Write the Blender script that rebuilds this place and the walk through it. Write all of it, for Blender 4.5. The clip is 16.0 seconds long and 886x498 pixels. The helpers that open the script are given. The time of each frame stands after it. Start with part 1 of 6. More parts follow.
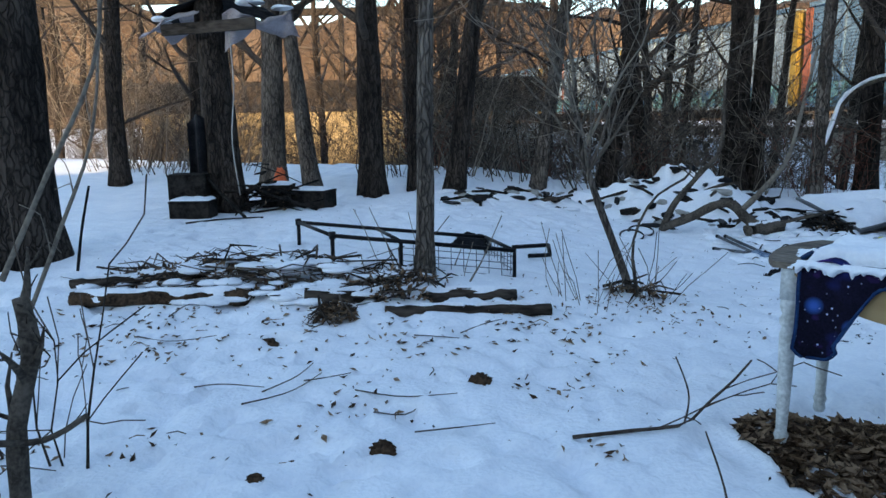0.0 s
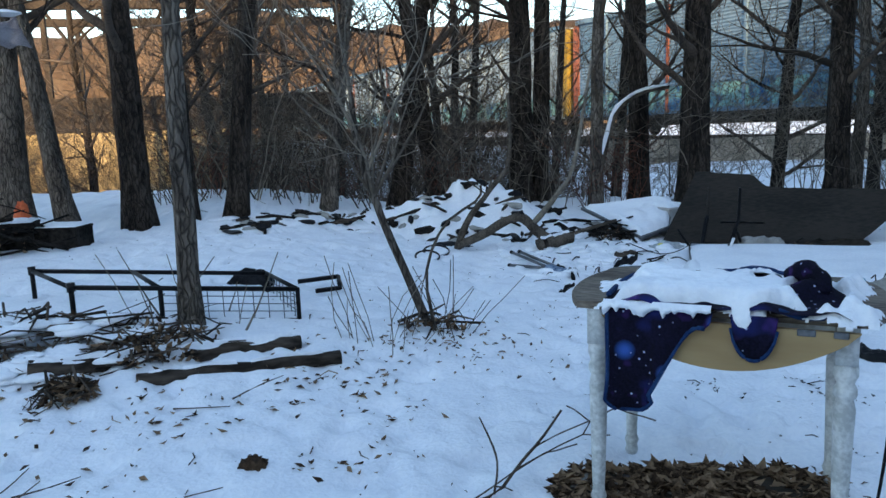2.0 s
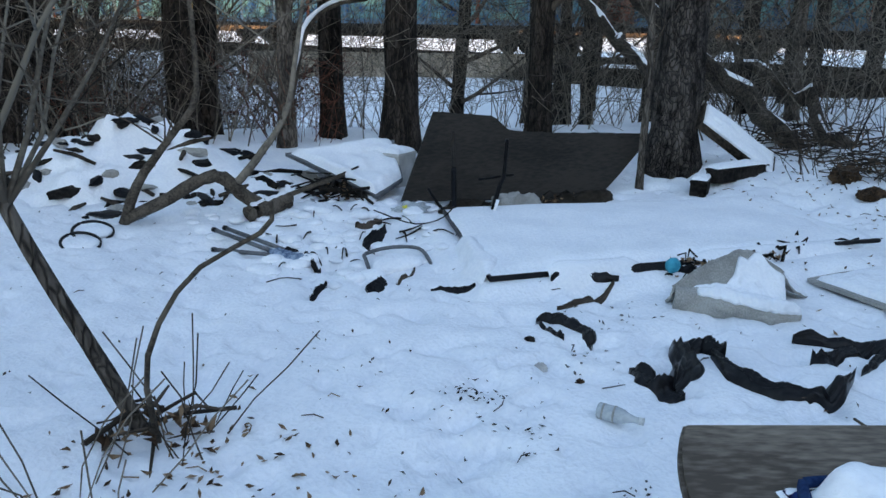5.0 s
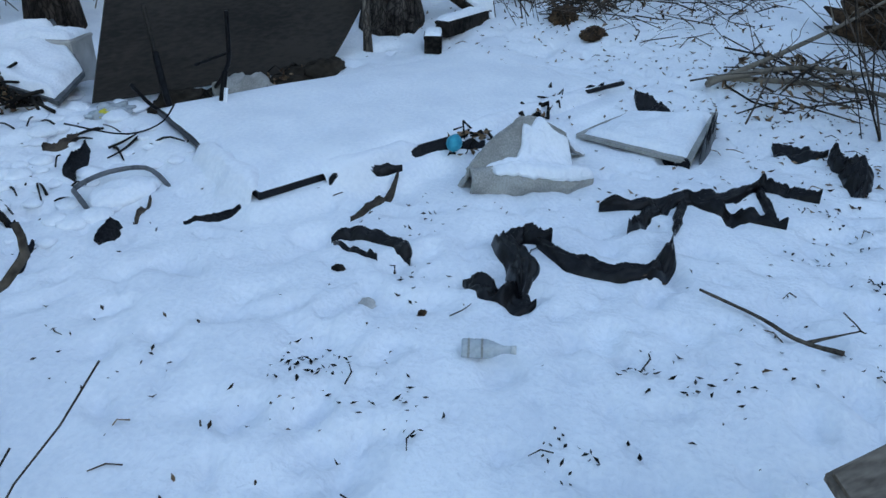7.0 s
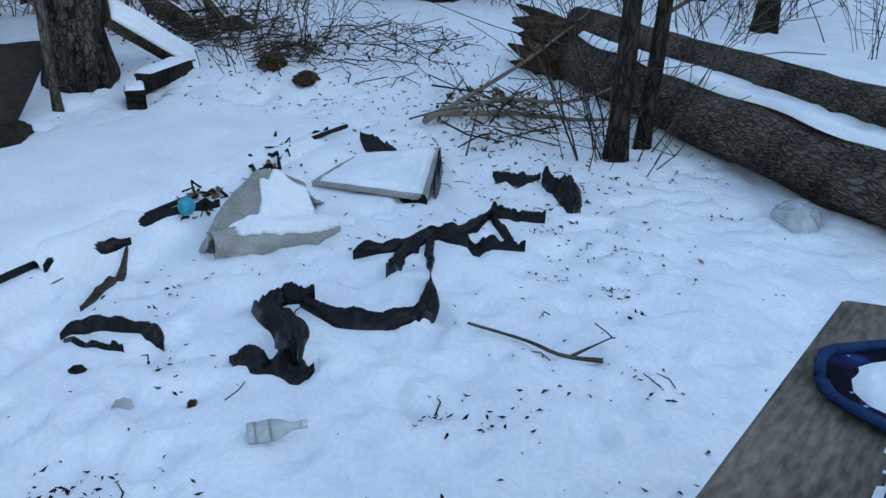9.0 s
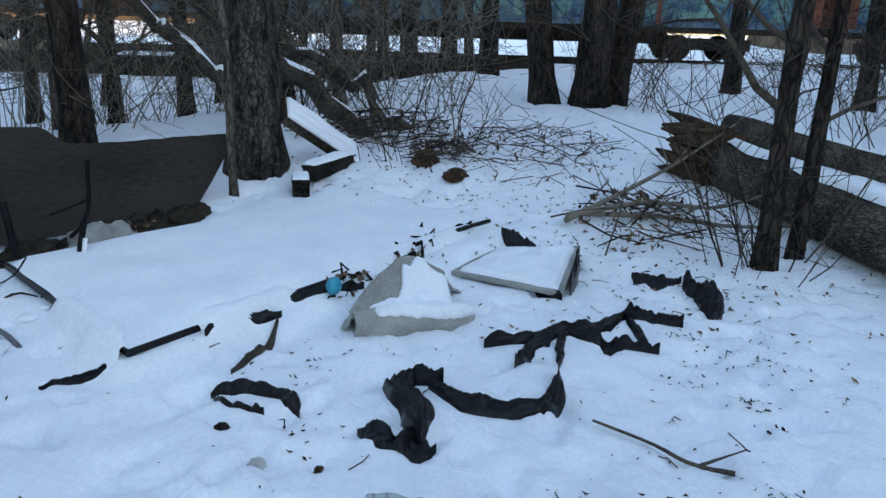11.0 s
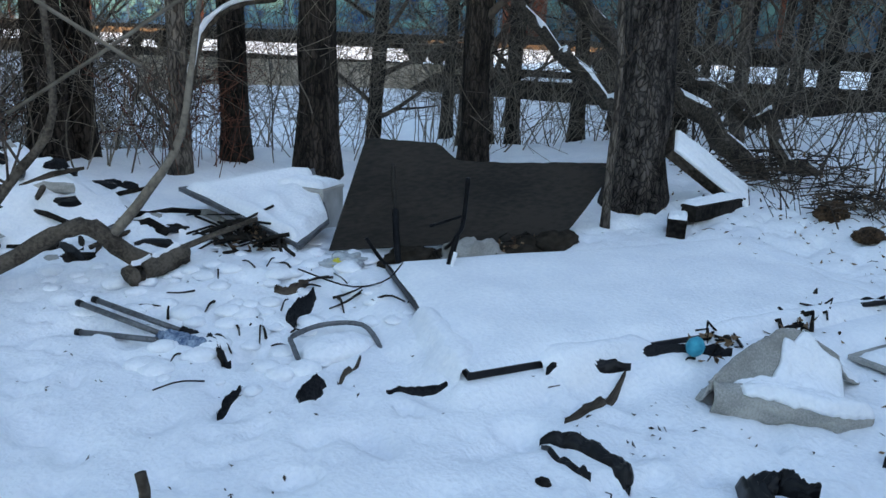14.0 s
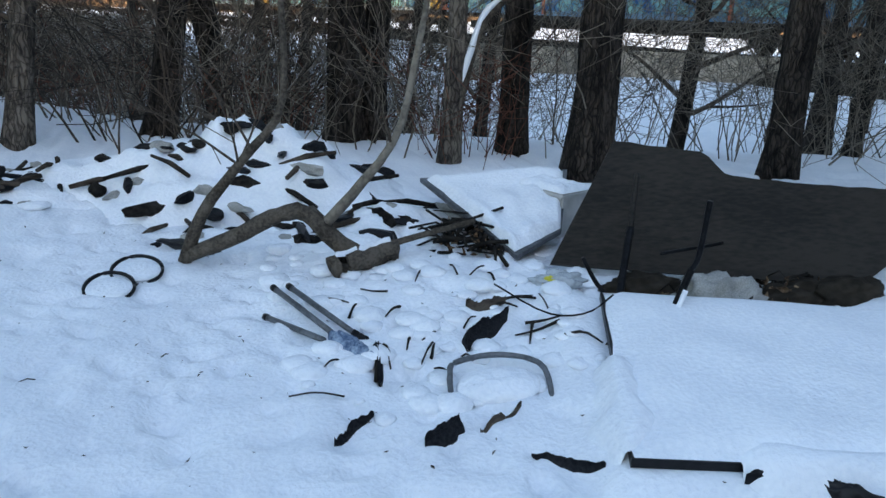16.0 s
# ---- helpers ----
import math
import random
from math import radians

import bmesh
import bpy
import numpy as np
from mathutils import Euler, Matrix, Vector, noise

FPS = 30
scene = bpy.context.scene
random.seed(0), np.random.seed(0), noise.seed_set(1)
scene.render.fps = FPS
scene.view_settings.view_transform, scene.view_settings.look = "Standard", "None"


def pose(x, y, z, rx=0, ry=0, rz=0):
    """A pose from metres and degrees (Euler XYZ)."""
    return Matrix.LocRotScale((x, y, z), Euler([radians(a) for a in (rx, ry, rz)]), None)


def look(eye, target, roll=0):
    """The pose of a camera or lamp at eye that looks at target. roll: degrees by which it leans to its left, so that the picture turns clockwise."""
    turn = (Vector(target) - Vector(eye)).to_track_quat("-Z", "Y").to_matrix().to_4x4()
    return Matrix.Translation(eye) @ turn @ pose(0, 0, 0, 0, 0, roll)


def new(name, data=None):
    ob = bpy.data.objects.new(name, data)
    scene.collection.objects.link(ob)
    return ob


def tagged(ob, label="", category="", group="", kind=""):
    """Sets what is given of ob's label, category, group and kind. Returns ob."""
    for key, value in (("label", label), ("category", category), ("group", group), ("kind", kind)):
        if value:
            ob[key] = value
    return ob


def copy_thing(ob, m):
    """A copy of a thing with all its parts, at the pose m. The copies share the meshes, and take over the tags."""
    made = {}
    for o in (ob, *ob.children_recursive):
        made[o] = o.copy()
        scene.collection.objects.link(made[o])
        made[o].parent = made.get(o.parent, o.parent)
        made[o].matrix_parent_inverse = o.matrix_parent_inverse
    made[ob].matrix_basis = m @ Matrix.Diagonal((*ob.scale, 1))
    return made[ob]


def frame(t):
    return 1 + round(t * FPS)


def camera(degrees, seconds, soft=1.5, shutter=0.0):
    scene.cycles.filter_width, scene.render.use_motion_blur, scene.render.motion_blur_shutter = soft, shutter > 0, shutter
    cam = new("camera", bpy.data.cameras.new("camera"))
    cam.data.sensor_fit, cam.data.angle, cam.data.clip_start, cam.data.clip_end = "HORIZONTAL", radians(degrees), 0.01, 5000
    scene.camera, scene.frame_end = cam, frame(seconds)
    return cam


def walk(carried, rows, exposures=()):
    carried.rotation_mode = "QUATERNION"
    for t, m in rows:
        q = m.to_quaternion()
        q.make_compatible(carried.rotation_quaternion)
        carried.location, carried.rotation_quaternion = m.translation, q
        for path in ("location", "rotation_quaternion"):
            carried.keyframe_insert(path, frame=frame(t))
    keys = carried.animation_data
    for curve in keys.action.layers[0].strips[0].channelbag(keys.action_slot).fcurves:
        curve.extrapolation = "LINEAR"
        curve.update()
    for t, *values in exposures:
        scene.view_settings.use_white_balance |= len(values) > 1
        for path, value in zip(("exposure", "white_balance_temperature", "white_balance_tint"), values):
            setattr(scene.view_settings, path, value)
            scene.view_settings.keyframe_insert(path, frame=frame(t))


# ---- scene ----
cam = camera(61.7, 16.0)
PATH = [
    (0, (0.298, -0.122, 1.307), (0.129, 1.84, 0.962), -0.8),
    (0.5, (0.272, -0.071, 1.329), (0.25, 1.898, 0.98), -0.3),
    (1, (0.379, 0.042, 1.348), (0.423, 2.017, 1.031), -1.4),
    (1.5, (0.441, 0.171, 1.363), (0.533, 2.147, 1.067), -1.4),
    (2, (0.444, 0.464, 1.337), (0.801, 2.406, 1.017), -2.1),
    (2.5, (0.415, 0.726, 1.373), (1.011, 2.599, 1.007), -2.0),
    (3, (0.477, 1.076, 1.364), (1.255, 2.865, 0.925), -1.2),
    (3.5, (0.535, 1.4, 1.373), (1.5, 3.076, 0.864), 0.0),
    (3.7, (0.507, 1.564, 1.36), (1.543, 3.183, 0.807), 0.7),
    (5.8, (0.574, 2.966, 1.533), (1.99, 4.243, 0.929), 0.4),
    (6, (0.596, 3.033, 1.532), (2.093, 4.165, 0.839), 0.6),
    (6.5, (0.702, 3.247, 1.48), (2.25, 4.19, 0.635), -0.2),
    (7, (0.792, 3.412, 1.476), (2.396, 4.176, 0.558), 0.5),
    (7.5, (0.838, 3.511, 1.459), (2.481, 4.015, 0.436), 1.2),
    (8, (0.86, 3.577, 1.466), (2.55, 3.831, 0.428), 2.4),
    (8.5, (0.873, 3.605, 1.487), (2.637, 3.688, 0.547), 3.1),
    (8.7, (0.872, 3.604, 1.502), (2.681, 3.628, 0.651), 3.2),
    (10.8, (0.798, 3.524, 1.499), (2.676, 3.9, 0.925), 2.0),
    (11, (0.783, 3.541, 1.499), (2.64, 4.005, 0.921), 1.8),
    (11.5, (0.763, 3.576, 1.488), (2.564, 4.22, 0.904), 1.6),
    (12, (0.736, 3.615, 1.482), (2.477, 4.403, 0.89), 1.8),
    (12.5, (0.726, 3.654, 1.479), (2.44, 4.495, 0.884), 1.7),
    (13, (0.738, 3.679, 1.476), (2.401, 4.63, 0.902), 2.6),
    (13.5, (0.888, 3.685, 1.482), (2.419, 4.852, 0.939), 2.6),
    (14, (1.092, 3.667, 1.474), (2.495, 4.986, 0.934), 2.5),
    (14.5, (1.277, 3.65, 1.444), (2.624, 5.024, 0.898), 2.9),
    (15, (1.543, 3.731, 1.43), (2.868, 5.124, 0.877), 3.3),
    (15.5, (1.715, 3.761, 1.437), (2.858, 5.287, 0.833), 2.4),
    (16, (1.93, 3.808, 1.481), (2.618, 5.588, 0.88), 2.5),
]
walk(cam, [(t, look(eye, target, roll)) for t, eye, target, roll in PATH],
     exposures=[(0, 1.85, 6450, 10), (2.5, 1.97, 6650, 10), (3.7, 2.09, 7100, 12), (6.5, 2.1, 7000, 13), (7, 2.06, 6800, 12), (7.6, 1.88, 6350, 10), (8.0, 1.90, 6350, 10), (8.5, 2.17, 6900, 13), (8.7, 2.17, 6950, 13), (11, 2.12, 7200, 13), (14.5, 2.13, 7100, 12), (16, 2.17, 7050, 12)])

# ---- world, sun, exposure ----
world = bpy.data.worlds.new("sky")
scene.world = world
world.use_nodes = True
wn = world.node_tree
sky = wn.nodes.new("ShaderNodeTexSky")
sky.sky_type = "NISHITA"
sky.sun_disc = False
SUN_AZ, SUN_EL = radians(188), radians(11)
sky.sun_elevation, sky.sun_rotation = SUN_EL, SUN_AZ
sky.air_density, sky.dust_density, sky.ozone_density = 1.0, 0.6, 1.2
wn.nodes["Background"].inputs["Strength"].default_value = 0.15
wn.links.new(sky.outputs["Color"], wn.nodes["Background"].inputs["Color"])
sun = new("sun", bpy.data.lights.new("sun", "SUN"))
sun.data.energy, sun.data.angle, sun.data.color = 3.2, radians(0.6), (1.0, 0.72, 0.42)
sun_dir = Vector((math.sin(SUN_AZ) * math.cos(SUN_EL), math.cos(SUN_AZ) * math.cos(SUN_EL), math.sin(SUN_EL)))
sun.rotation_mode = "QUATERNION"
sun.rotation_quaternion = sun_dir.to_track_quat("Z", "Y")

# ---- materials ----
def mat(name, c1, c2, rough=0.8, scale=4.0, fine=60.0, bump=0.3, metal=0.0, stretch=(1, 1, 1), dist=0.01, spec=0.12, islands=False):
    """Two-scale mottled surface: broad stains and fine grain with relief."""
    m = bpy.data.materials.new(name)
    m.use_nodes = True
    t = m.node_tree
    b = t.nodes["Principled BSDF"]
    co = t.nodes.new("ShaderNodeTexCoord")
    mp = t.nodes.new("ShaderNodeMapping")
    mp.inputs["Scale"].default_value = stretch
    t.links.new(co.outputs["Object"], mp.inputs["Vector"])
    n1, n2 = t.nodes.new("ShaderNodeTexNoise"), t.nodes.new("ShaderNodeTexNoise")
    n1.inputs["Scale"].default_value, n2.inputs["Scale"].default_value = scale, fine
    n1.inputs["Detail"].default_value, n2.inputs["Detail"].default_value = 5, 4
    for n in (n1, n2):
        t.links.new(mp.outputs["Vector"], n.inputs["Vector"])
    add = t.nodes.new("ShaderNodeMath")
    add.operation = "MULTIPLY_ADD"
    add.inputs[1].default_value = 0.45
    t.links.new(n2.outputs["Fac"], add.inputs[0])
    sc = t.nodes.new("ShaderNodeMath")
    sc.operation = "MULTIPLY"
    sc.inputs[1].default_value = 0.55
    t.links.new(n1.outputs["Fac"], sc.inputs[0])
    t.links.new(sc.outputs[0], add.inputs[2])
    last = add
    if islands:
        ge = t.nodes.new("ShaderNodeNewGeometry")
        oi = t.nodes.new("ShaderNodeMath")
        oi.operation = "MULTIPLY_ADD"
        oi.inputs[1].default_value, oi.inputs[2].default_value = 0.4, -0.2
        t.links.new(ge.outputs["Random Per Island"], oi.inputs[0])
        s2 = t.nodes.new("ShaderNodeMath")
        t.links.new(oi.outputs[0], s2.inputs[0])
        t.links.new(add.outputs[0], s2.inputs[1])
        last = s2
    r = t.nodes.new("ShaderNodeValToRGB")
    r.color_ramp.elements[0].position, r.color_ramp.elements[1].position = 0.40, 0.60
    r.color_ramp.elements[0].color, r.color_ramp.elements[1].color = (*c1, 1), (*c2, 1)
    t.links.new(last.outputs[0], r.inputs["Fac"])
    t.links.new(r.outputs["Color"], b.inputs["Base Color"])
    b.inputs["Roughness"].default_value, b.inputs["Metallic"].default_value = rough, metal
    b.inputs["Specular IOR Level"].default_value = spec
    if bump:
        bp = t.nodes.new("ShaderNodeBump")
        bp.inputs["Strength"].default_value, bp.inputs["Distance"].default_value = bump, dist
        t.links.new(add.outputs[0], bp.inputs["Height"])
        t.links.new(bp.outputs["Normal"], b.inputs["Normal"])
    return m

SNOW = mat("snow", (0.78, 0.81, 0.86), (0.88, 0.90, 0.93), 0.6, 3.0, 45, 0.55, dist=0.03)
BARK = mat("bark_dark", (0.018, 0.0145, 0.0125), (0.075, 0.060, 0.049), 0.95, 5, 26, 1.0, stretch=(1, 1, 0.22), dist=0.05)
BARK_G = mat("bark_grey", (0.06944, 0.05754, 0.0496), (0.2083, 0.1786, 0.1488), 0.95, 6, 30, 0.9, stretch=(1, 1, 0.25), dist=0.04)
BARK_O = mat("bark_ridged", (0.026, 0.0215, 0.0195), (0.135, 0.117, 0.104), 0.95, 9, 22, 1.0, stretch=(1, 1, 0.3), dist=0.08)
BARK_S = mat("smooth_grey_bark", (0.036, 0.0296, 0.024), (0.12, 0.1, 0.08), 0.95, 7, 60, 0.6, dist=0.01)
BARK_L = mat("fallen_bark", (0.05, 0.042, 0.036), (0.155, 0.132, 0.11), 0.95, 4, 40, 0.8, dist=0.02)
TWIG = mat("twig", (0.03, 0.024, 0.0192), (0.096, 0.075, 0.06), 0.9, 3, 40, 0.2, islands=True)
TWIG_P = mat("pale_twig", (0.09262, 0.07838, 0.06413), (0.2137, 0.1852, 0.1496), 0.9, 3, 40, 0.2, islands=True)
WOOD_OLD = mat("weathered_wood", (0.018, 0.014, 0.011), (0.085, 0.068, 0.054), 0.9, 3, 30, 0.8, stretch=(0.3, 1, 1), dist=0.03)
WOOD_TOP = mat("worn_table_wood", (0.075, 0.060, 0.048), (0.2233, 0.186, 0.1487), 0.75, 5, 70, 0.6, stretch=(0.3, 1, 1), dist=0.006)
WOOD_Y = mat("varnished_pine", (0.304, 0.2, 0.096), (0.416, 0.296, 0.152), 0.5, 2, 14, 0.15, stretch=(0.2, 1, 1), dist=0.004)
WHITE_P = mat("chipped_white_paint", (0.40, 0.41, 0.40), (0.66, 0.67, 0.66), 0.5, 14, 70, 0.15, dist=0.002)
PANEL = mat("dark_board", (0.009, 0.0075, 0.006), (0.027, 0.022, 0.0175), 0.7, 2.6, 42, 0.6, stretch=(0.35, 0.6, 1.6), dist=0.006, spec=0.25)
BLACK_P = mat("black_plastic", (0.004, 0.004, 0.005), (0.011, 0.011, 0.0125), 0.34, 5, 40, 0.4, dist=0.006, spec=0.2)
BLACK_M = mat("black_metal", (0.005, 0.005, 0.006), (0.015, 0.015, 0.0165), 0.5, 8, 60, 0.2, metal=0.4)
GREY_M = mat("dull_grey_metal", (0.0768, 0.0816, 0.0864), (0.1584, 0.1632, 0.1728), 0.45, 8, 50, 0.2, metal=0.5)
CHAR = mat("charred_timber", (0.005, 0.0045, 0.004), (0.03, 0.026, 0.0225), 0.95, 6, 30, 0.9, dist=0.02)
LEAF = mat("dead_leaves", (0.05104, 0.03175, 0.02041), (0.2552, 0.1723, 0.1084), 0.85, 7, 50, 0.3, islands=True)
CLOTH_G = mat("grey_cloth", (0.24, 0.235, 0.22), (0.40, 0.39, 0.365), 0.95, 6, 120, 0.4)
CLOTH_M = mat("faded_mauve_cloth", (0.22, 0.19, 0.20), (0.40, 0.36, 0.37), 0.95, 4, 90, 0.4)
CLOTH_K = mat("dark_cloth", (0.0054, 0.0063, 0.0081), (0.0225, 0.0225, 0.02475), 0.95, 6, 80, 0.5)
TEAL = mat("teal_plastic", (0.02, 0.22, 0.32), (0.05, 0.38, 0.50), 0.4, 6, 40, 0.1)
YELL = mat("yellow_plastic", (0.45, 0.40, 0.03), (0.65, 0.58, 0.08), 0.5, 8, 40, 0.2)
BLUE_R = mat("blue_piping", (0.007, 0.021, 0.07), (0.0175, 0.0455, 0.119), 0.9, 20, 120, 0.4)
BLUE_W = mat("pale_blue_cloth", (0.06, 0.10, 0.18), (0.30, 0.38, 0.48), 0.9, 25, 90, 0.4)
CLEARP = mat("frosted_clear_plastic", (0.35, 0.385, 0.406), (0.476, 0.511, 0.532), 0.2, 8, 60, 0.2, spec=0.6)
CONC = mat("old_concrete", (0.2333, 0.175, 0.09072), (0.3629, 0.2786, 0.1555), 0.9, 0.6, 6, 0.3)
CONC_G = mat("grey_concrete", (0.35, 0.34, 0.32), (0.55, 0.54, 0.52), 0.9, 0.8, 8, 0.3)
CONC_T = mat("tan_concrete", (0.27, 0.23, 0.18), (0.42, 0.36, 0.28), 0.9, 0.8, 8, 0.3)
STEEL_D = mat("rusted_dark_steel", (0.018, 0.015, 0.0132), (0.054, 0.042, 0.033), 0.85, 1, 8, 0.3)
RACK_W = mat("pale_blue_rack_panel", (0.1734, 0.2244, 0.2652), (0.255, 0.306, 0.3366), 0.55, 0.4, 5, 0.1)
RACK_B = mat("blue_rack_panel", (0.08, 0.145, 0.21), (0.145, 0.21, 0.27), 0.55, 0.4, 5, 0.1)
RACK_Y = mat("yellow_car_end", (0.2016, 0.1288, 0.0224), (0.28, 0.1904, 0.0448), 0.6, 0.5, 6, 0.1)
RACK_R = mat("red_brown_car", (0.16, 0.05, 0.03), (0.28, 0.10, 0.06), 0.7, 0.5, 6, 0.1)
GRAFF = mat("spray_paint", (0.02, 0.06, 0.14), (0.16, 0.30, 0.26), 0.5, 1.2, 4, 0.0)
EARTH = mat("dark_bank_soil", (0.014, 0.011, 0.008), (0.045, 0.036, 0.027), 0.95, 0.8, 12, 0.6, dist=0.05)
HILL = mat("bare_wooded_hill", (0.065, 0.0425, 0.0275), (0.13, 0.09, 0.06), 0.95, 0.05, 0.8, 0.6, dist=1.0)
ICE = mat("river_ice", (0.45, 0.50, 0.53), (0.80, 0.82, 0.84), 0.25, 0.35, 3, 0.1)
ORANGE = mat("orange_red_plastic", (0.55, 0.10, 0.04), (0.7, 0.18, 0.07), 0.5, 8, 40, 0.1)
TWIG_R = mat("red_brown_twig", (0.07, 0.03, 0.02), (0.17, 0.075, 0.05), 0.9, 3, 40, 0.2, islands=True)
ROTW = mat("rotten_wood", (0.018, 0.012, 0.0084), (0.096, 0.06, 0.036), 0.95, 8, 50, 0.9, dist=0.03)

def furrow(m, scale, stretch, depth, turn=None):
    """Cuts dark furrows between bark plates into a bark material."""
    t = m.node_tree
    b = t.nodes["Principled BSDF"]
    base = b.inputs["Base Color"].links[0].from_socket
    co, mp, vo = t.nodes.new("ShaderNodeTexCoord"), t.nodes.new("ShaderNodeMapping"), t.nodes.new("ShaderNodeTexVoronoi")
    ns = t.nodes.new("ShaderNodeTexNoise")
    ns.inputs["Scale"].default_value = 6
    ad = t.nodes.new("ShaderNodeVectorMath")
    ad.operation = "MULTIPLY_ADD"
    ad.inputs[1].default_value = (0.12, 0.12, 0.12)
    vo.feature = "DISTANCE_TO_EDGE"
    vo.inputs["Scale"].default_value = scale
    mp.inputs["Scale"].default_value = (1, 1, stretch) if turn is None else (stretch, 1, 1)
    t.links.new(co.outputs["Object"], ns.inputs["Vector"])
    t.links.new(ns.outputs["Color"], ad.inputs[0])
    t.links.new(co.outputs["Object"], ad.inputs[2])
    grain = ad.outputs[0]
    if turn is not None:                          # lying timber: the grain runs level, turned about z
        ro = t.nodes.new("ShaderNodeVectorRotate")
        ro.rotation_type = "Z_AXIS"
        ro.inputs["Angle"].default_value = -turn
        t.links.new(grain, ro.inputs["Vector"])
        grain = ro.outputs["Vector"]
    t.links.new(grain, mp.inputs["Vector"])
    t.links.new(mp.outputs["Vector"], vo.inputs["Vector"])
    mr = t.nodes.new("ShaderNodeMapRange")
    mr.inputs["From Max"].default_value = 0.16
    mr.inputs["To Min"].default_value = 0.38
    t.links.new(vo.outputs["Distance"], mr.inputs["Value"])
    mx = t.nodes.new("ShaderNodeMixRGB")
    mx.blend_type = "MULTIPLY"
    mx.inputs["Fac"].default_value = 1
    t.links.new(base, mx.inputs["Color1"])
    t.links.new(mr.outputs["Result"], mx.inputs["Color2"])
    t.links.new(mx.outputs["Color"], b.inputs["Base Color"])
    bp = t.nodes.new("ShaderNodeBump")
    bp.inputs["Strength"].default_value, bp.inputs["Distance"].default_value = 1.0, depth
    t.links.new(mr.outputs["Result"], bp.inputs["Height"])
    t.links.new(b.inputs["Normal"].links[0].from_socket, bp.inputs["Normal"])
    t.links.new(bp.outputs["Normal"], b.inputs["Normal"])
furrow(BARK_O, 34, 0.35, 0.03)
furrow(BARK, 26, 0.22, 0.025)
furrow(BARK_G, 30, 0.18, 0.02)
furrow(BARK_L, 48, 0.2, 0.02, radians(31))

def galaxy():
    """Night-sky print: near-black ground, blue-violet clouds, pale stars and round planets."""
    m = mat("galaxy_print_fleece", (0.003, 0.003, 0.008), (0.008, 0.007, 0.022), 0.95, 6, 120, 0.3)
    t = m.node_tree
    b = t.nodes["Principled BSDF"]
    base = b.inputs["Base Color"].links[0].from_socket
    co = t.nodes.new("ShaderNodeTexCoord")
    def layer(prev, kind, scale, lo, hi, col):
        if kind == "noise":
            n = t.nodes.new("ShaderNodeTexNoise")
            out = n.outputs["Fac"]
        else:
            n = t.nodes.new("ShaderNodeTexVoronoi")
            out = n.outputs["Distance"]
        n.inputs["Scale"].default_value = scale
        t.links.new(co.outputs["Object"], n.inputs["Vector"])
        mr = t.nodes.new("ShaderNodeMapRange")
        mr.inputs["From Min"].default_value, mr.inputs["From Max"].default_value = lo, hi
        t.links.new(out, mr.inputs["Value"])
        mx = t.nodes.new("ShaderNodeMixRGB")
        mx.inputs["Color2"].default_value = (*col, 1)
        t.links.new(mr.outputs["Result"], mx.inputs["Fac"])
        t.links.new(prev, mx.inputs["Color1"])
        return mx.outputs["Color"]
    c = layer(base, "noise", 7, 0.55, 0.8, (0.02, 0.03, 0.16))
    c = layer(c, "noise", 11, 0.60, 0.8, (0.07, 0.03, 0.18))
    c = layer(c, "dots", 6, 0.22, 0.07, (0.035, 0.10, 0.36))
    c = layer(c, "dots", 34, 0.16, 0.05, (0.45, 0.50, 0.75))
    t.links.new(c, b.inputs["Base Color"])
    return m
GALAXY = galaxy()

# ---- mesh helpers ----
def link_mesh(name, verts, faces, material, parent=None, label="", smooth=True):
    me = bpy.data.meshes.new(name)
    me.from_pydata([tuple(v) for v in verts], [], faces)
    me.update()
    if smooth:
        me.polygons.foreach_set("use_smooth", [True] * len(me.polygons))
    me.materials.append(material)
    ob = new(name, me)
    if parent is not None:
        ob.parent = parent
    if label:
        ob["label"] = label
    return ob

def part(name, bm, material, parent, label="", smooth=False):
    me = bpy.data.meshes.new(name)
    bmesh.ops.recalc_face_normals(bm, faces=bm.faces)
    bm.to_mesh(me)
    bm.free()
    if smooth:
        me.polygons.foreach_set("use_smooth", [True] * len(me.polygons))
    me.materials.append(material)
    ob = new(name, me)
    if parent is not None:
        ob.parent = parent
    if label:
        ob["label"] = label
    return ob

def thing(name, at, label, category, group="", kind=""):
    e = new(name)
    e.location = at
    e.empty_display_size = 0.1
    return tagged(e, label, category, group, kind)

def sm(a, b, v):
    v = min(1.0, max(0.0, (v - a) / (b - a)))
    return v * v * (3 - 2 * v)

def ground(x, y):
    z = 0.34 * sm(4.8, 8.2, x) * (1 - sm(7, 10, y)) + 0.03 * max(0, min(x, 16) - 8) * (1 - sm(9, 14, y))
    z += 0.25 * sm(2.3, 5.6, y) * sm(2.2, -0.6, x) + 0.04 * max(0, min(y, 11) - 7.0)
    z += 0.10 * math.exp(-((x - 3.6) ** 2 + (y - 7.5) ** 2) / 0.8)
    s = y + 0.45 * x - 13.8
    z += (-1.5 * sm(0, 5, s) + 1.3 * sm(16, 26, s)) * (1 - 0.75 * sm(8, 14, x))
    return z

prng = random.Random(17)
PRINTS = [(4.7 - 0.27 * k + prng.gauss(0, 0.03), 2.92 + 0.03 * k + (0.09 if k % 2 else -0.09) + prng.gauss(0, 0.03)) for k in range(11)]
PRINTS += [(prng.uniform(2.0, 3.6), prng.uniform(3.4, 4.8)) for _ in range(14)] + [(prng.uniform(-1.8, 0.8), prng.uniform(1.9, 4.0)) for _ in range(14)]

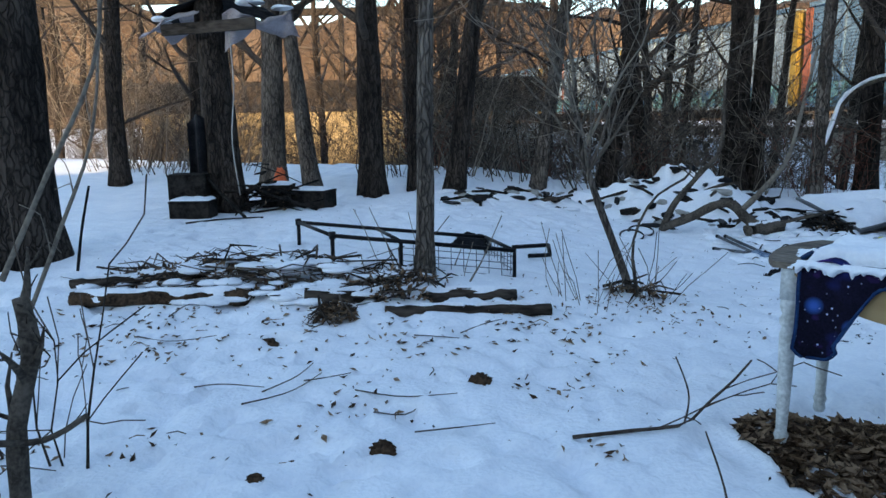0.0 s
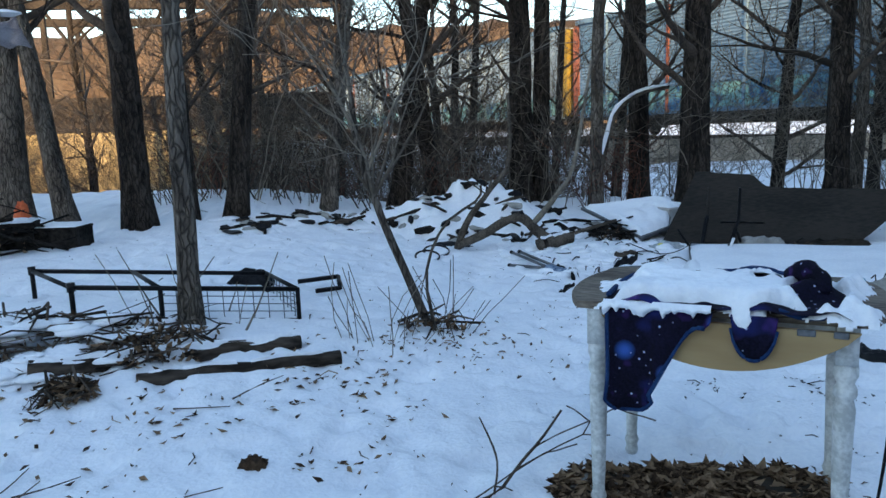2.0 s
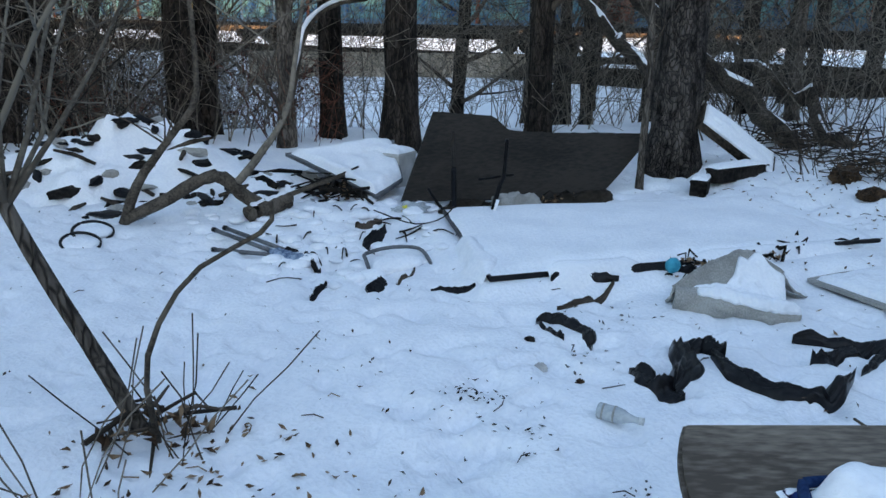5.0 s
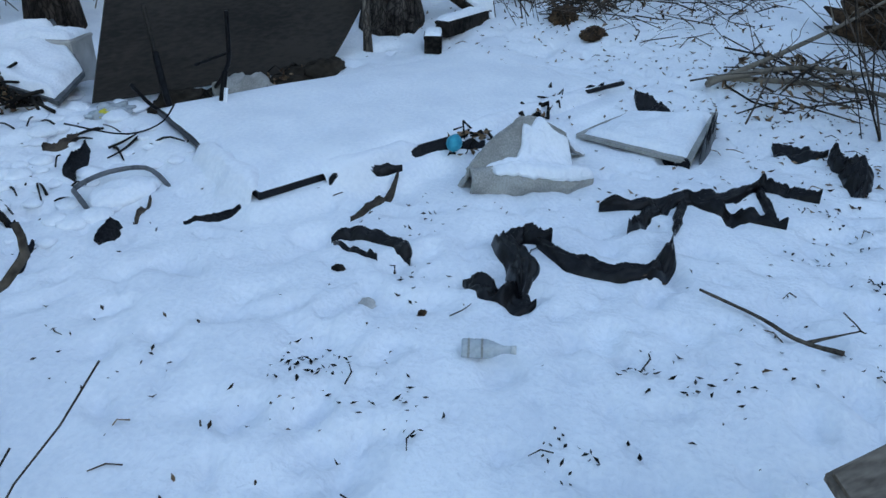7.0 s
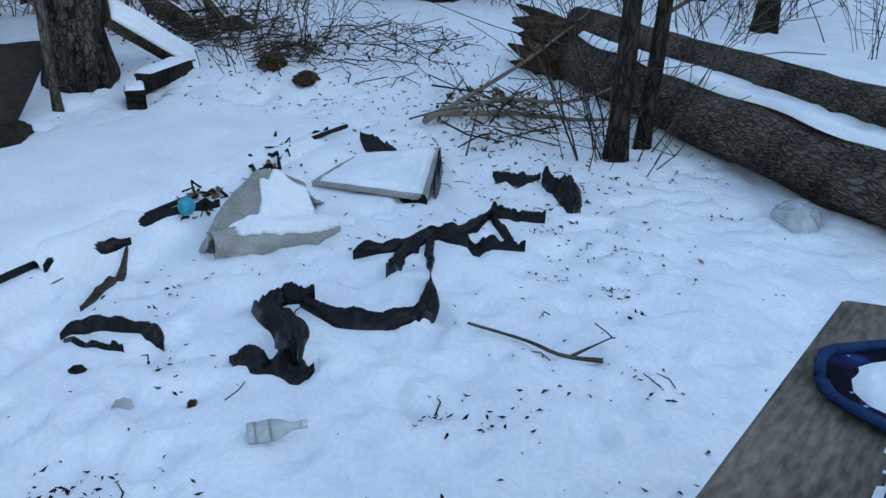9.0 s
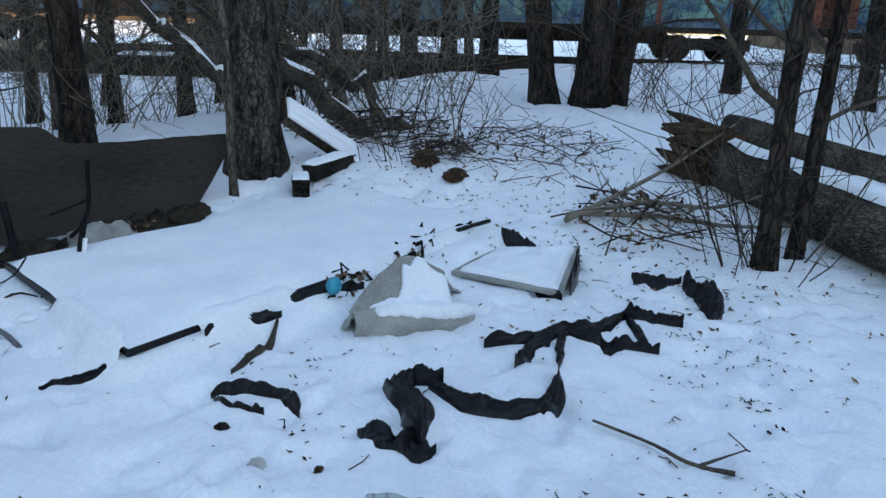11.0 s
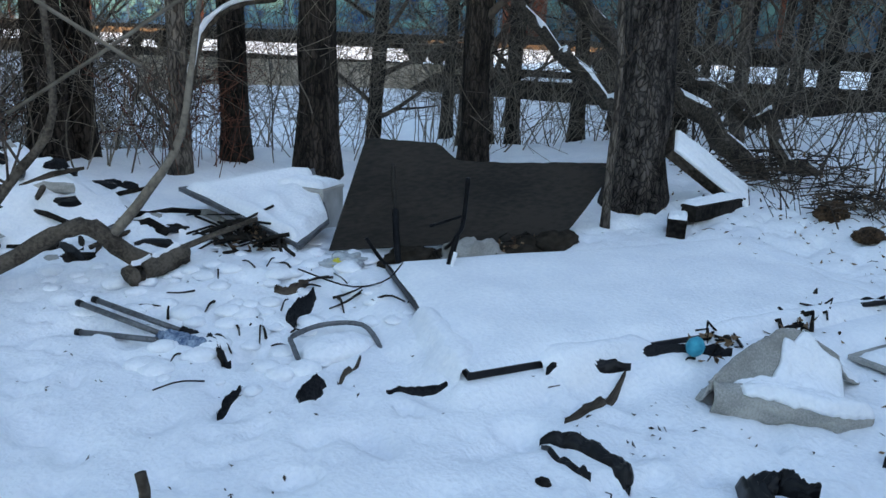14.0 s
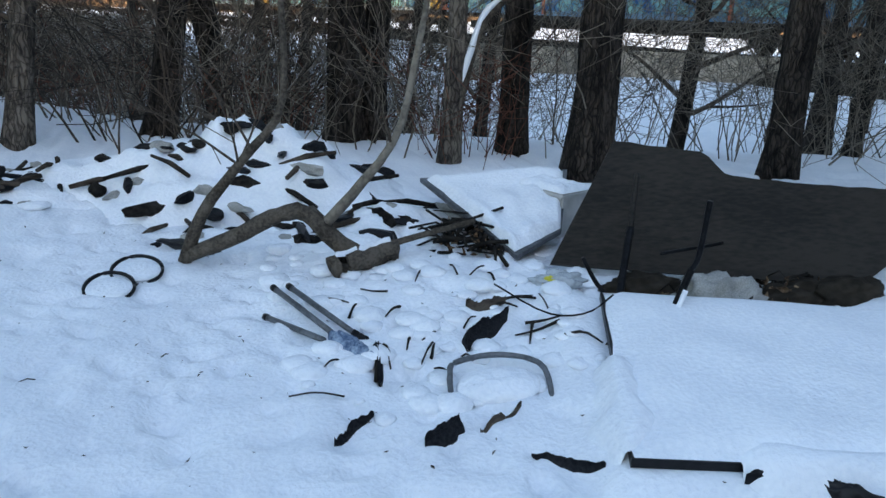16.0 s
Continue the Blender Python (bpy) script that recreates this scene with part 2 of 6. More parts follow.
def relief(x, y):
    """Small dents, tracks and drifts of the snow cover."""
    d = noise.noise((x * 0.9, y * 0.9, 3.1)) * 0.035 + noise.noise((x * 3.1, y * 3.1, 7.7)) * 0.010
    d += 0.012 * noise.noise((x * 6.0, y * 6.0, 9.1))
    d -= 0.13 * max(0, noise.noise((x * 4.5, y * 4.5, 1.3)) - 0.25)
    d -= 0.11 * max(0, noise.noise((x * 10, y * 10, 4.3)) - 0.22)
    for px, py in PRINTS:
        q = ((x - px) / 0.10) ** 2 + ((y - py) / 0.06) ** 2
        if q < 4:
            d += -0.038 * math.exp(-q * q) + 0.012 * math.exp(-(q - 1.9) ** 2 * 2)
    # bed of the buried sheet
    u = ((x - 3.32) * 2.63 - (y - 5.58) * 1.03) / 7.98
    v = ((x - 3.32) * 0.66 + (y - 5.58) * 1.27) / 2.05
    e = min(u * 2.8, (1 - u) * 2.8, v * 1.43, (1 - v) * 1.43)
    d = d * (1 - sm(-0.15, 0.05, e)) + (0.062 + 0.015 * u * v + 0.05 * max(0.0, noise.noise((x * 1.9, y * 1.9, 2.2)) + 0.1) * (1 - sm(0.05, 0.2, e))) * sm(-0.2, 0.02, e) * (1 if x < 4.8 else 1 - 0.6 * sm(4.8, 6.5, x))
    return d

def gz(x, y):
    return ground(x, y) + relief(x, y)

def tube(path, radii, seg=8, wobble=0.0, seed=0, cap=True):
    """Vertices and faces of a tapered tube along a path."""
    vs, fs = [], []
    n = len(path)
    pts = [Vector(p) for p in path]
    for i, p in enumerate(pts):
        d = (pts[min(i + 1, n - 1)] - pts[max(i - 1, 0)])
        d = d.normalized() if d.length > 1e-9 else Vector((0, 0, 1))
        ref = Vector((1, 0, 0)) if abs(d.x) < 0.9 else Vector((0, 1, 0))
        a = d.cross(ref).normalized()
        b = d.cross(a)
        for k in range(seg):
            an = 2 * math.pi * k / seg
            r = radii[i]
            if wobble:
                r *= 1 + wobble * noise.noise((k * 1.7 + seed, i * 0.8, seed * 0.37))
            vs.append(p + a * (math.cos(an) * r) + b * (math.sin(an) * r))
    for i in range(n - 1):
        for k in range(seg):
            k2 = (k + 1) % seg
            fs.append((i * seg + k, i * seg + k2, (i + 1) * seg + k2, (i + 1) * seg + k))
    if cap:
        fs.append(tuple(range(seg - 1, -1, -1)))
        fs.append(tuple((n - 1) * seg + k for k in range(seg)))
    return vs, fs

class Bag:
    """Collects tubes and sheets into one mesh."""
    def __init__(self):
        self.v, self.f = [], []
    def add(self, vf):
        o = len(self.v)
        self.v += vf[0]
        self.f += [tuple(i + o for i in f) for f in vf[1]]
    def done(self, name, material, parent=None, label="", smooth=True):
        return link_mesh(name, self.v, self.f, material, parent, label, smooth)

def boxvf(c, size, rot=None, jitter=0.0, rng=random):
    sx, sy, sz = (s / 2 for s in size)
    vs = [Vector((x * sx, y * sy, z * sz)) for x in (-1, 1) for y in (-1, 1) for z in (-1, 1)]
    if jitter:
        vs = [v + Vector([rng.uniform(-jitter, jitter) for _ in range(3)]) for v in vs]
    if rot is not None:
        vs = [rot @ v for v in vs]
    vs = [v + Vector(c) for v in vs]
    return vs, [(0, 1, 3, 2), (4, 6, 7, 5), (0, 4, 5, 1), (2, 3, 7, 6), (0, 2, 6, 4), (1, 5, 7, 3)]

def bevel_box(size, bevel=0.01, seg=2):
    bm = bmesh.new()
    bmesh.ops.create_cube(bm, size=1)
    bmesh.ops.scale(bm, vec=size, verts=bm.verts)
    bmesh.ops.bevel(bm, geom=bm.edges[:], offset=bevel, segments=seg, affect="EDGES")
    return bm

def curve_pts(ctrl, n):
    """Points on a smooth line through a few control points."""
    c = [Vector(p) for p in ctrl]
    out = []
    for i in range(n):
        u = i / (n - 1) * (len(c) - 1)
        k = min(int(u), len(c) - 2)
        f = u - k
        p0, p1, p2, p3 = c[max(k - 1, 0)], c[k], c[k + 1], c[min(k + 2, len(c) - 1)]
        out.append(0.5 * ((2 * p1) + (p2 - p0) * f + (2 * p0 - 5 * p1 + 4 * p2 - p3) * f * f + (3 * p1 - p0 - 3 * p2 + p3) * f ** 3))
    return out

# ---- ground, river, far bank ----
def build_ground():
    def axis(lo, hi, fine_lo, fine_hi, step, grow):
        out, v, s = [], fine_lo, step
        while v < fine_hi:
            out.append(v)
            v += step
        s = step
        while v < hi:
            out.append(v)
            s *= grow
            v += s
        out.append(hi)
        v, s, left = fine_lo, step, []
        while True:
            s *= grow
            v -= s
            if v < lo:
                break
            left.append(v)
        return [lo] + left[::-1] + out
    xs = axis(-400, 400, -3.2, 7.5, 0.032, 1.12)
    ys = axis(-60, 500, 1.2, 8.6, 0.032, 1.12)
    nx, ny = len(xs), len(ys)
    vs = [(x, y, gz(x, y)) for y in ys for x in xs]
    fs = [(j * nx + i, j * nx + i + 1, (j + 1) * nx + i + 1, (j + 1) * nx + i) for j in range(ny - 1) for i in range(nx - 1)]
    g = link_mesh("ground", vs, fs, SNOW)
    tagged(g, "trodden snow-covered ground with dents and drifts", "ground", kind="structure")
build_ground()

# frozen river strip below the bank
def build_river():
    v, f = [], []
    n = 60
    for i in range(n + 1):
        x = -60 + 130 * i / n
        for s in (4.2, 15.5):
            v.append((x, 13.8 - 0.45 * x + s + noise.noise((x * 0.2, s, 0)) * 0.8, -1.16))
    for i in range(n):
        f.append((2 * i, 2 * i + 2, 2 * i + 3, 2 * i + 1))
    tagged(link_mesh("water", v, f, ICE), "frozen river with patches of snow", "river", kind="structure")
build_river()

# wooded hills far off; an unseen ridge added behind the walker shades the clearing
def ridge(name, pts, height, depth, material, label, seed, low=None):
    v, f = [], []
    n, m = 90, 8
    path = curve_pts([(*p, 0) for p in pts], n)
    for i, p in enumerate(path):
        d = (path[min(i + 1, n - 1)] - path[max(i - 1, 0)]).normalized()
        nrm = Vector((d.y, -d.x, 0))
        h = height * (0.86 + 0.2 * noise.noise((i * 0.13, seed, 0)) + 0.08 * noise.noise((i * 0.6, seed, 2)))
        if low:
            h *= low + (1 - low) * sm(-13, -8, p.x)
        for j in range(m + 1):
            u = j / m
            q = p + nrm * (depth * (0.5 - u))
            v.append((q.x, q.y, h * math.sin(math.pi * u) ** 0.8 - 0.6 + 0.25 * noise.noise((q.x * 0.3, q.y * 0.3, seed))))
    for i in range(n - 1):
        for j in range(m):
            a = i * (m + 1) + j
            f.append((a, a + 1, a + m + 2, a + m + 1))
    return tagged(link_mesh(name, v, f, material), label, "hill", kind="structure")
ridge("backdrop", [(-330, 60), (-150, 200), (0, 235), (150, 210), (330, 40)], 40, 90, HILL, "bare brown wooded hills in low sun", 4.0)
# sun blocker out of view; its low west end lets light reach the abutment
ridge("shade_ridge", [(-70, -8), (-25, -13), (10, -15), (50, -17), (100, -15)], 13.5, 14, HILL, "unseen ridge added behind the clearing to keep it in shade", 9.0, 0.33)

# ---- railway: bank, track and standing train ----
RN = Vector((0.966, 0.259, 0))           # across the line
RD = Vector((-0.259, 0.966, 0))          # along the line, northwards
def rail_pt(d, s, z):
    p = Vector((0.8, 3.5, 0)) + RN * d + RD * s
    return Vector((p.x, p.y, z))
RAIL_Z = 0.6
def build_bank():
    v, f = [], []
    prof = [(22.2, -1.6), (22.7, -0.3), (23.6, 0.4), (28.5, 0.4), (34, -1.0)]
    n = 60
    for i in range(n + 1):
        s = -70 + 210 * i / n
        for d, z in prof:
            v.append(rail_pt(d, s, z + noise.noise((s * 0.4, d, 0)) * 0.12))
    k = len(prof)
    for i in range(n):
        for j in range(k - 1):
            a = i * k + j
            f.append((a, a + 1, a + k + 1, a + k))
    tagged(link_mesh("railway_bank", v, f, EARTH), "dark cinder railway embankment", "embankment", kind="structure")
    for side in (24.4, 25.84):
        b = Bag()
        b.add(boxvf(rail_pt(side, 35, RAIL_Z - 0.08), (0.07, 210, 0.16), Matrix.Rotation(math.atan2(-RD.x, RD.y), 3, "Z")))
        tagged(b.done("rail", STEEL_D, smooth=False), "steel rail on the embankment", "rail", "track rails", "structure")
    # snow lying along the ballast shoulder
    v, f = [], []
    for i in range(150):
        s = -60 + i * 1.0
        w = 0.18 + 0.3 * max(0, noise.noise((s * 0.5, 3, 1)))
        v += [rail_pt(23.25 - w, s, 0.36), rail_pt(23.3 + w, s, 0.46)]
    for i in range(149):
        if noise.noise((i * 0.37, 0, 5)) > 0.18:
            f.append((2 * i, 2 * i + 1, 2 * i + 3, 2 * i + 2))
    link_mesh("shoulder_snow", v, f, SNOW)
    tagged(bpy.data.objects["shoulder_snow"], "snow lying along the track shoulder", "snow", kind="structure")
build_bank()
RAILROT = Matrix.Rotation(math.atan2(-RD.x, RD.y), 4, "Z")

def rail_car(panel, endmat, label):
    L, W, H = 21.0, 3.0, 5.0
    car = thing("rail_car", (0, 0, 0), label, "rail car", "standing freight train")
    core = Bag()
    core.add(boxvf((0, 0, 1.05 + H / 2), (W - 0.16, L - 0.3, H)))
    core.done("body", panel, car, smooth=False)
    # corrugated side sheets between posts
    for side in (-1, 1):
        for k in range(9):
            b = Bag()
            y0 = -L / 2 + 0.4 + k * (L - 0.8) / 9
            w = (L - 0.8) / 9 - 0.16
            v, f = [], []
            rows = 48
            for r in range(rows + 1):
                z = 2.3 + (H - 1.45) * r / rows
                x = side * (W / 2 - 0.04 + (0.05 if r % 2 else 0.0))
                v += [(x, y0, z), (x, y0 + w, z)]
            for r in range(rows):
                f.append((2 * r, 2 * r + 1, 2 * r + 3, 2 * r + 2))
            b.add(([Vector(q) for q in v], f))
            b.done("side_sheet", panel, car, smooth=False)
            p = Bag()
            p.add(boxvf((side * W / 2, y0 - 0.08, 1.1 + H / 2), (0.12, 0.14, H)))
            p.done("post", RACK_R if k % 4 == 2 else panel, car, smooth=False)
        s = Bag()
        s.add(boxvf((side * (W / 2 - 0.03), 0, 1.75), (0.1, L - 0.6, 1.0)))
        s.done("lower_side", GRAFF, car, "sprayed lower side panel", smooth=False)
        s = Bag()
        s.add(boxvf((side * (W / 2), 0, 1.08 + H), (0.14, L - 0.3, 0.22)))
        s.done("roof_rail", RACK_B, car, smooth=False)
    for end in (-1, 1):
        e = Bag()
        e.add(boxvf((0, end * (L / 2 - 0.05), 1.05 + H / 2), (W - 0.05, 0.5, H - 0.2)))
        e.done("end_door", endmat, car, smooth=False)
        tr = Bag()
        for yy in (-0.9, 0.9):
            for sx in (-0.72, 0.72):
                vs, fs = tube([(sx - 0.06, end * (L / 2 - 3) + yy, 0.42), (sx + 0.06, end * (L / 2 - 3) + yy, 0.42)], [0.42, 0.42], 14)
                tr.add((vs, fs))
        tr.add(boxvf((0, end * (L / 2 - 3), 0.55), (2.2, 2.6, 0.35)))
        tr.done("bogie", STEEL_D, car, smooth=False)
    sill = Bag()
    sill.add(boxvf((0, 0, 1.05), (W - 0.3, L, 0.36)))
    sill.add(boxvf((0, 0, 0.72), (1.0, L * 0.6, 0.4)))
    sill.done("underframe", STEEL_D, car, smooth=False)
    return car
def build_train():
    kinds = [(RACK_W, RACK_Y, "pale corrugated rail car with yellow ends"), (RACK_B, RACK_R, "blue corrugated rail car with rust-red ends")]
    protos = []
    for i, (a, b, l) in enumerate(kinds):
        protos.append(rail_car(a, b, l))
    spots = [-45.0, -23.0, -1.0, 21.0, 43.0, 65.0, 87.0]
    order = [0, 1, 1, 1, 0, 0, 0]
    used = set()
    for s, k in zip(spots, order):
        m = Matrix.Translation(rail_pt(25.1, s, RAIL_Z)) @ RAILROT
        if k in used:
            copy_thing(protos[k], m)
        else:
            protos[k].matrix_basis = m
            used.add(k)
build_train()

# ---- bridge with sunlit abutment wall ----
def build_bridge():
    br = thing("truss_bridge", (-6, 31, 0), "dark rusted truss bridge over the frozen river", "bridge")
    O = Vector((-6, 31, 0))
    d = Bag()
    d.add(boxvf(Vector((-11, 31, 2.1)) - O, (26, 4.5, 0.9)))
    d.done("deck", STEEL_D, br, smooth=False)
    for yy in (28.9, 33.1):
        for z in (2.7, 6.0):
            c = Bag()
            c.add(boxvf(Vector((-11, yy, z)) - O, (26, 0.3, 0.3)))
            c.done("chord", STEEL_D, br, smooth=False)
        for i in range(14):
            x = -24 + 2.0 * i
            c = Bag()
            c.add(boxvf(Vector((x, yy, 4.3)) - O, (0.16, 0.2, 3.2)))
            c.done("post", STEEL_D, br, smooth=False)
            if i < 13:
                c = Bag()
                a, b2 = (x, x + 2.0) if i % 2 else (x + 2.0, x)
                c.add(tube([Vector((a, yy, 2.8)) - O, Vector((b2, yy, 5.9)) - O], [0.07, 0.07], 5))
                c.done("brace", STEEL_D, br)
    w = Bag()
    w.add(boxvf((-8.2, 29.2, 0.2), (12.0, 0.8, 3.2)))
    wall = w.done("abutment_wall", CONC, smooth=False)
    tagged(wall, "yellow-brown concrete abutment wall in low sunlight", "wall", kind="structure")
    for i in range(5):
        p = Bag()
        p.add(boxvf((-13.6 + 2.6 * i, 28.76, 0.2), (0.1, 0.1, 3.1)))
        p.done("joint_strip", CONC, wall, smooth=False)
    w = Bag()
    w.add(boxvf((0.2, 29.4, -0.1), (3.6, 0.6, 2.4)))
    tagged(w.done("end_wall", CONC_G, smooth=False), "pale grey concrete wing wall by the bridge", "wall", kind="structure")
    w = Bag()
    w.add(boxvf((16.5, 24.5, -0.2), (11, 0.4, 1.7), Matrix.Rotation(radians(-28), 3, "Z")))
    tagged(w.done("low_wall", CONC_T, smooth=False), "low pale concrete wall along the far bank", "wall", kind="structure")
build_bridge()

# ---- trees ----
def branch(bag, p, d, length, r, rng, depth, up=0.15, seg=6):
    n = max(3, int(length / 0.22))
    n = min(n, 9)
    pts, rad = [Vector(p)], [r]
    d = Vector(d).normalized()
    for i in range(n):
        d = (d + Vector((rng.gauss(0, 0.13), rng.gauss(0, 0.13), rng.gauss(0, 0.10) + up * 0.25))).normalized()
        pts.append(pts[-1] + d * (length / n))
        rad.append(max(0.003, r * (1 - 0.85 * (i + 1) / n)))
    bag.add(tube(pts, rad, seg if r > 0.012 else (4 if r > 0.006 else 3), cap=False))
    if depth > 0:
        k = rng.randint(3, 5) if length > 0.5 else 2
        for _ in range(k):
            i = rng.randint(max(1, n // 3), n)
            side = Vector((rng.gauss(0, 1), rng.gauss(0, 1), rng.gauss(0.3, 0.6))).normalized()
            branch(bag, pts[i], (d * 0.6 + side).normalized(), length * rng.uniform(0.35, 0.65), max(0.0034, rad[i] * 0.6), rng, depth - 1, up, seg)

def tree(base, r, top, h, material, label, seed, limbs=7, first=1.6, limb_len=1.6, fork=None, snow=False, group="bank trees", flare=1.28, bend=0.06, name="tree"):
    """A bare winter tree: tapered, buttressed trunk with limbs and twigs. top: how far the crown stands aside."""
    rng = random.Random(seed)
    x, y = base
    z = gz(x, y) - 0.05
    t = thing(name, (x, y, z), label, "tree", group)
    b = Bag()
    n = 16
    path, rad = [], []
    for i in range(n + 1):
        u = i / n
        w = Vector((noise.noise((u * 2.2, seed, 0)), noise.noise((u * 2.2, seed, 9)), 0)) * bend * h * u
        path.append(Vector((top[0] * u, top[1] * u, h * u)) + w * 0.5)
        fl = 1 + (flare - 1) * math.exp(-u * h / 0.14)
        rad.append(max(0.012, r * (1 - 0.55 * u) * fl))
    b.add(tube(path, rad, 18 if r > 0.08 else 10, wobble=0.22, seed=seed))
    b.done("trunk", material, t)
    c = Bag()
    for k in range(limbs):
        u = max(first / h, 0.05) + (1 - first / h) * (k + rng.random()) / limbs
        u = min(u, 0.98)
        i = u * n
        a = int(i)
        p = path[a].lerp(path[min(a + 1, n)], i - a)
        ang = rng.uniform(0, 6.28)
        d = Vector((math.cos(ang), math.sin(ang), rng.uniform(0.3, 1.0)))
        branch(c, p, d, limb_len * rng.uniform(0.6, 1.2), r * rng.uniform(0.15, 0.34) + 0.006, rng, 3)
    if fork:
        for (dx, dy, dz, u, rr) in fork:
            p = path[int(u * n)]
            pts = curve_pts([p, p + Vector((dx * 0.5, dy * 0.5, dz * 0.35)), p + Vector((dx, dy, dz))], 9)
            c.add(tube(pts, [rr * (1 - 0.06 * q) for q in range(9)], 10, 0.15, seed))
    if c.v:
        c.done("crown", TWIG, t)
    return t

TREES = [
    ((-3.55, 5.45), 0.27, (0.0, 0.2), 6, BARK, "thick dark-barked tree with a flared base", 1, 5, 2.4, 1.6),
    ((-2.91, 8.2), 0.20, (-0.25, 0.1), 6, BARK, "dark tree trunk hung with a torn cloth", 2, 6, 2.6, 1.6),
    ((-3.05, 10.4), 0.17, (0.1, 0.2), 7, BARK_G, "grey-brown tree behind the camp", 3, 14, 1.6, 2.4),
    ((-2.45, 10.3), 0.12, (-0.75, 0.2), 6, BARK_G, "pale flaking tree leaning aside", 4, 7, 2.2, 2.0),
    ((-1.45, 9.5), 0.17, (-0.1, 0.0), 7, BARK, "straight dark tree on the bank edge", 5, 13, 1.7, 2.2),
    ((-0.28, 5.07), 0.068, (0.12, 0.1), 5.5, BARK_G, "slim ridged tree rising through a wire cage", 6, 4, 2.3, 1.2),
    ((-0.93, 9.9), 0.10, (-0.1, 0.2), 6, BARK, "slim dark bank tree among brush", 7, 14, 1.2, 2.2),
    ((-0.39, 9.85), 0.13, (0.75, 0.2), 6.5, BARK, "dark bank tree leaning aside", 8, 15, 1.4, 2.3),
    ((0.75, 11.0), 0.11, (0.9, 0.2), 6, BARK_G, "crooked bank tree among brush", 9, 16, 0.9, 2.5),
    ((1.9, 12.2), 0.16, (1.0, 0.3), 6, BARK, "crooked dark bank tree", 10, 16, 1.0, 2.6),
    ((2.6, 12.6), 0.15, (-0.8, 0.0), 6.5, BARK, "dark tree leaning over the bank", 11, 16, 1.0, 2.6),
    ((3.75, 11.6), 0.19, (0.1, 0.2), 7, BARK, "thick dark double-stemmed bank tree", 12, 14, 1.4, 2.4),
    ((4.08, 11.7), 0.15, (0.25, 0.1), 7, BARK, "second stem of a double bank tree", 13, 6, 1.8, 1.8),
    ((4.5, 10.4), 0.10, (0.15, 0.1), 6, BARK_G, "grey tree with a snow-laden bent limb", 14, 6, 1.4, 1.6),
    ((5.36, 10.8), 0.15, (-0.1, 0.1), 7, BARK, "dark tree by the bank", 15, 14, 1.2, 2.2),
    ((5.6, 9.7), 0.21, (0.15, 0.1), 7, BARK, "thick dark tree behind the tipped table", 16, 12, 1.5, 2.2),
    ((7.4, 9.2), 0.16, (0.05, 0.0), 7, BARK, "dark straight tree beyond the clearing", 17, 12, 1.3, 2.2),
    ((6.17, 6.68), 0.035, (-0.05, 0.1), 4, BARK_G, "slender grey sapling among brush", 18, 5, 1.2, 0.8),
    ((6.8, 6.8), 0.245, (-0.1, 0.1), 7, BARK_O, "stout tree with deeply ridged bark", 19, 5, 2.2, 1.8),
    ((11.85, 4.2), 0.26, (0.3, -0.3), 7, BARK, "thick dark clustered tree", 20, 8, 1.4, 2.2),
    ((11.9, 4.85), 0.2, (-0.4, 0.9), 7, BARK, "leaning stem of a tree cluster", 21, 7, 1.6, 2.0),
    ((12.3, 3.9), 0.2, (0.5, -0.8), 7, BARK, "outer stem of a tree cluster", 22, 7, 1.4, 2.0),
    ((5.71, 2.64), 0.075, (0.45, -0.1), 5, BARK, "slim dark tree among brush", 23, 10, 0.5, 1.3),
    ((5.94, 2.42), 0.055, (0.25, -0.15), 4.6, BARK, "slim dark paired tree among brush", 24, 9, 0.6, 1.2),
    ((9.0, 10.8), 0.10, (0.2, 0.1), 6, BARK_G, "grey tree beyond the clearing", 25, 8, 0.9, 1.8),
    ((10.5, 7.5), 0.09, (0.6, 0.5), 5, BARK_G, "leaning grey tree among brush", 26, 8, 0.8, 1.7),
    ((14.5, 2.0), 0.15, (0.2, 0.1), 6, BARK, "dark tree in the snowy wood", 27, 8, 1.2, 2.0),
    ((16, 6.5), 0.18, (0.2, 0.1), 7, BARK, "dark tree in the snowy wood", 28, 8, 1.2, 2.0),
    ((13, 0.3), 0.14, (0.2, 0.1), 6, BARK, "dark tree in the snowy wood", 29, 8, 1.2, 2.0),
    ((10.2, 0.2), 0.13, (0.1, 0.1), 6, BARK, "dark tree beyond the fallen logs", 30, 8, 1.2, 2.0),
    ((-5.6, 10.8), 0.14, (0.2, 0.1), 6, BARK, "dark bank tree behind brush", 31, 9, 0.9, 2.0),
    ((-6.4, 8.4), 0.12, (0.3, 0.1), 6, BARK_G, "grey bank tree behind brush", 32, 9, 0.9, 2.0),
    ((-4.6, 11.5), 0.15, (0.1, 0.1), 6, BARK, "dark bank tree behind brush", 33, 9, 0.9, 2.0),
]
for (bxy, r, top, h, m, lab, seed, limbs, first, ll) in TREES:
    tree(bxy, r, top, h, m, lab, seed, limbs, first, ll)

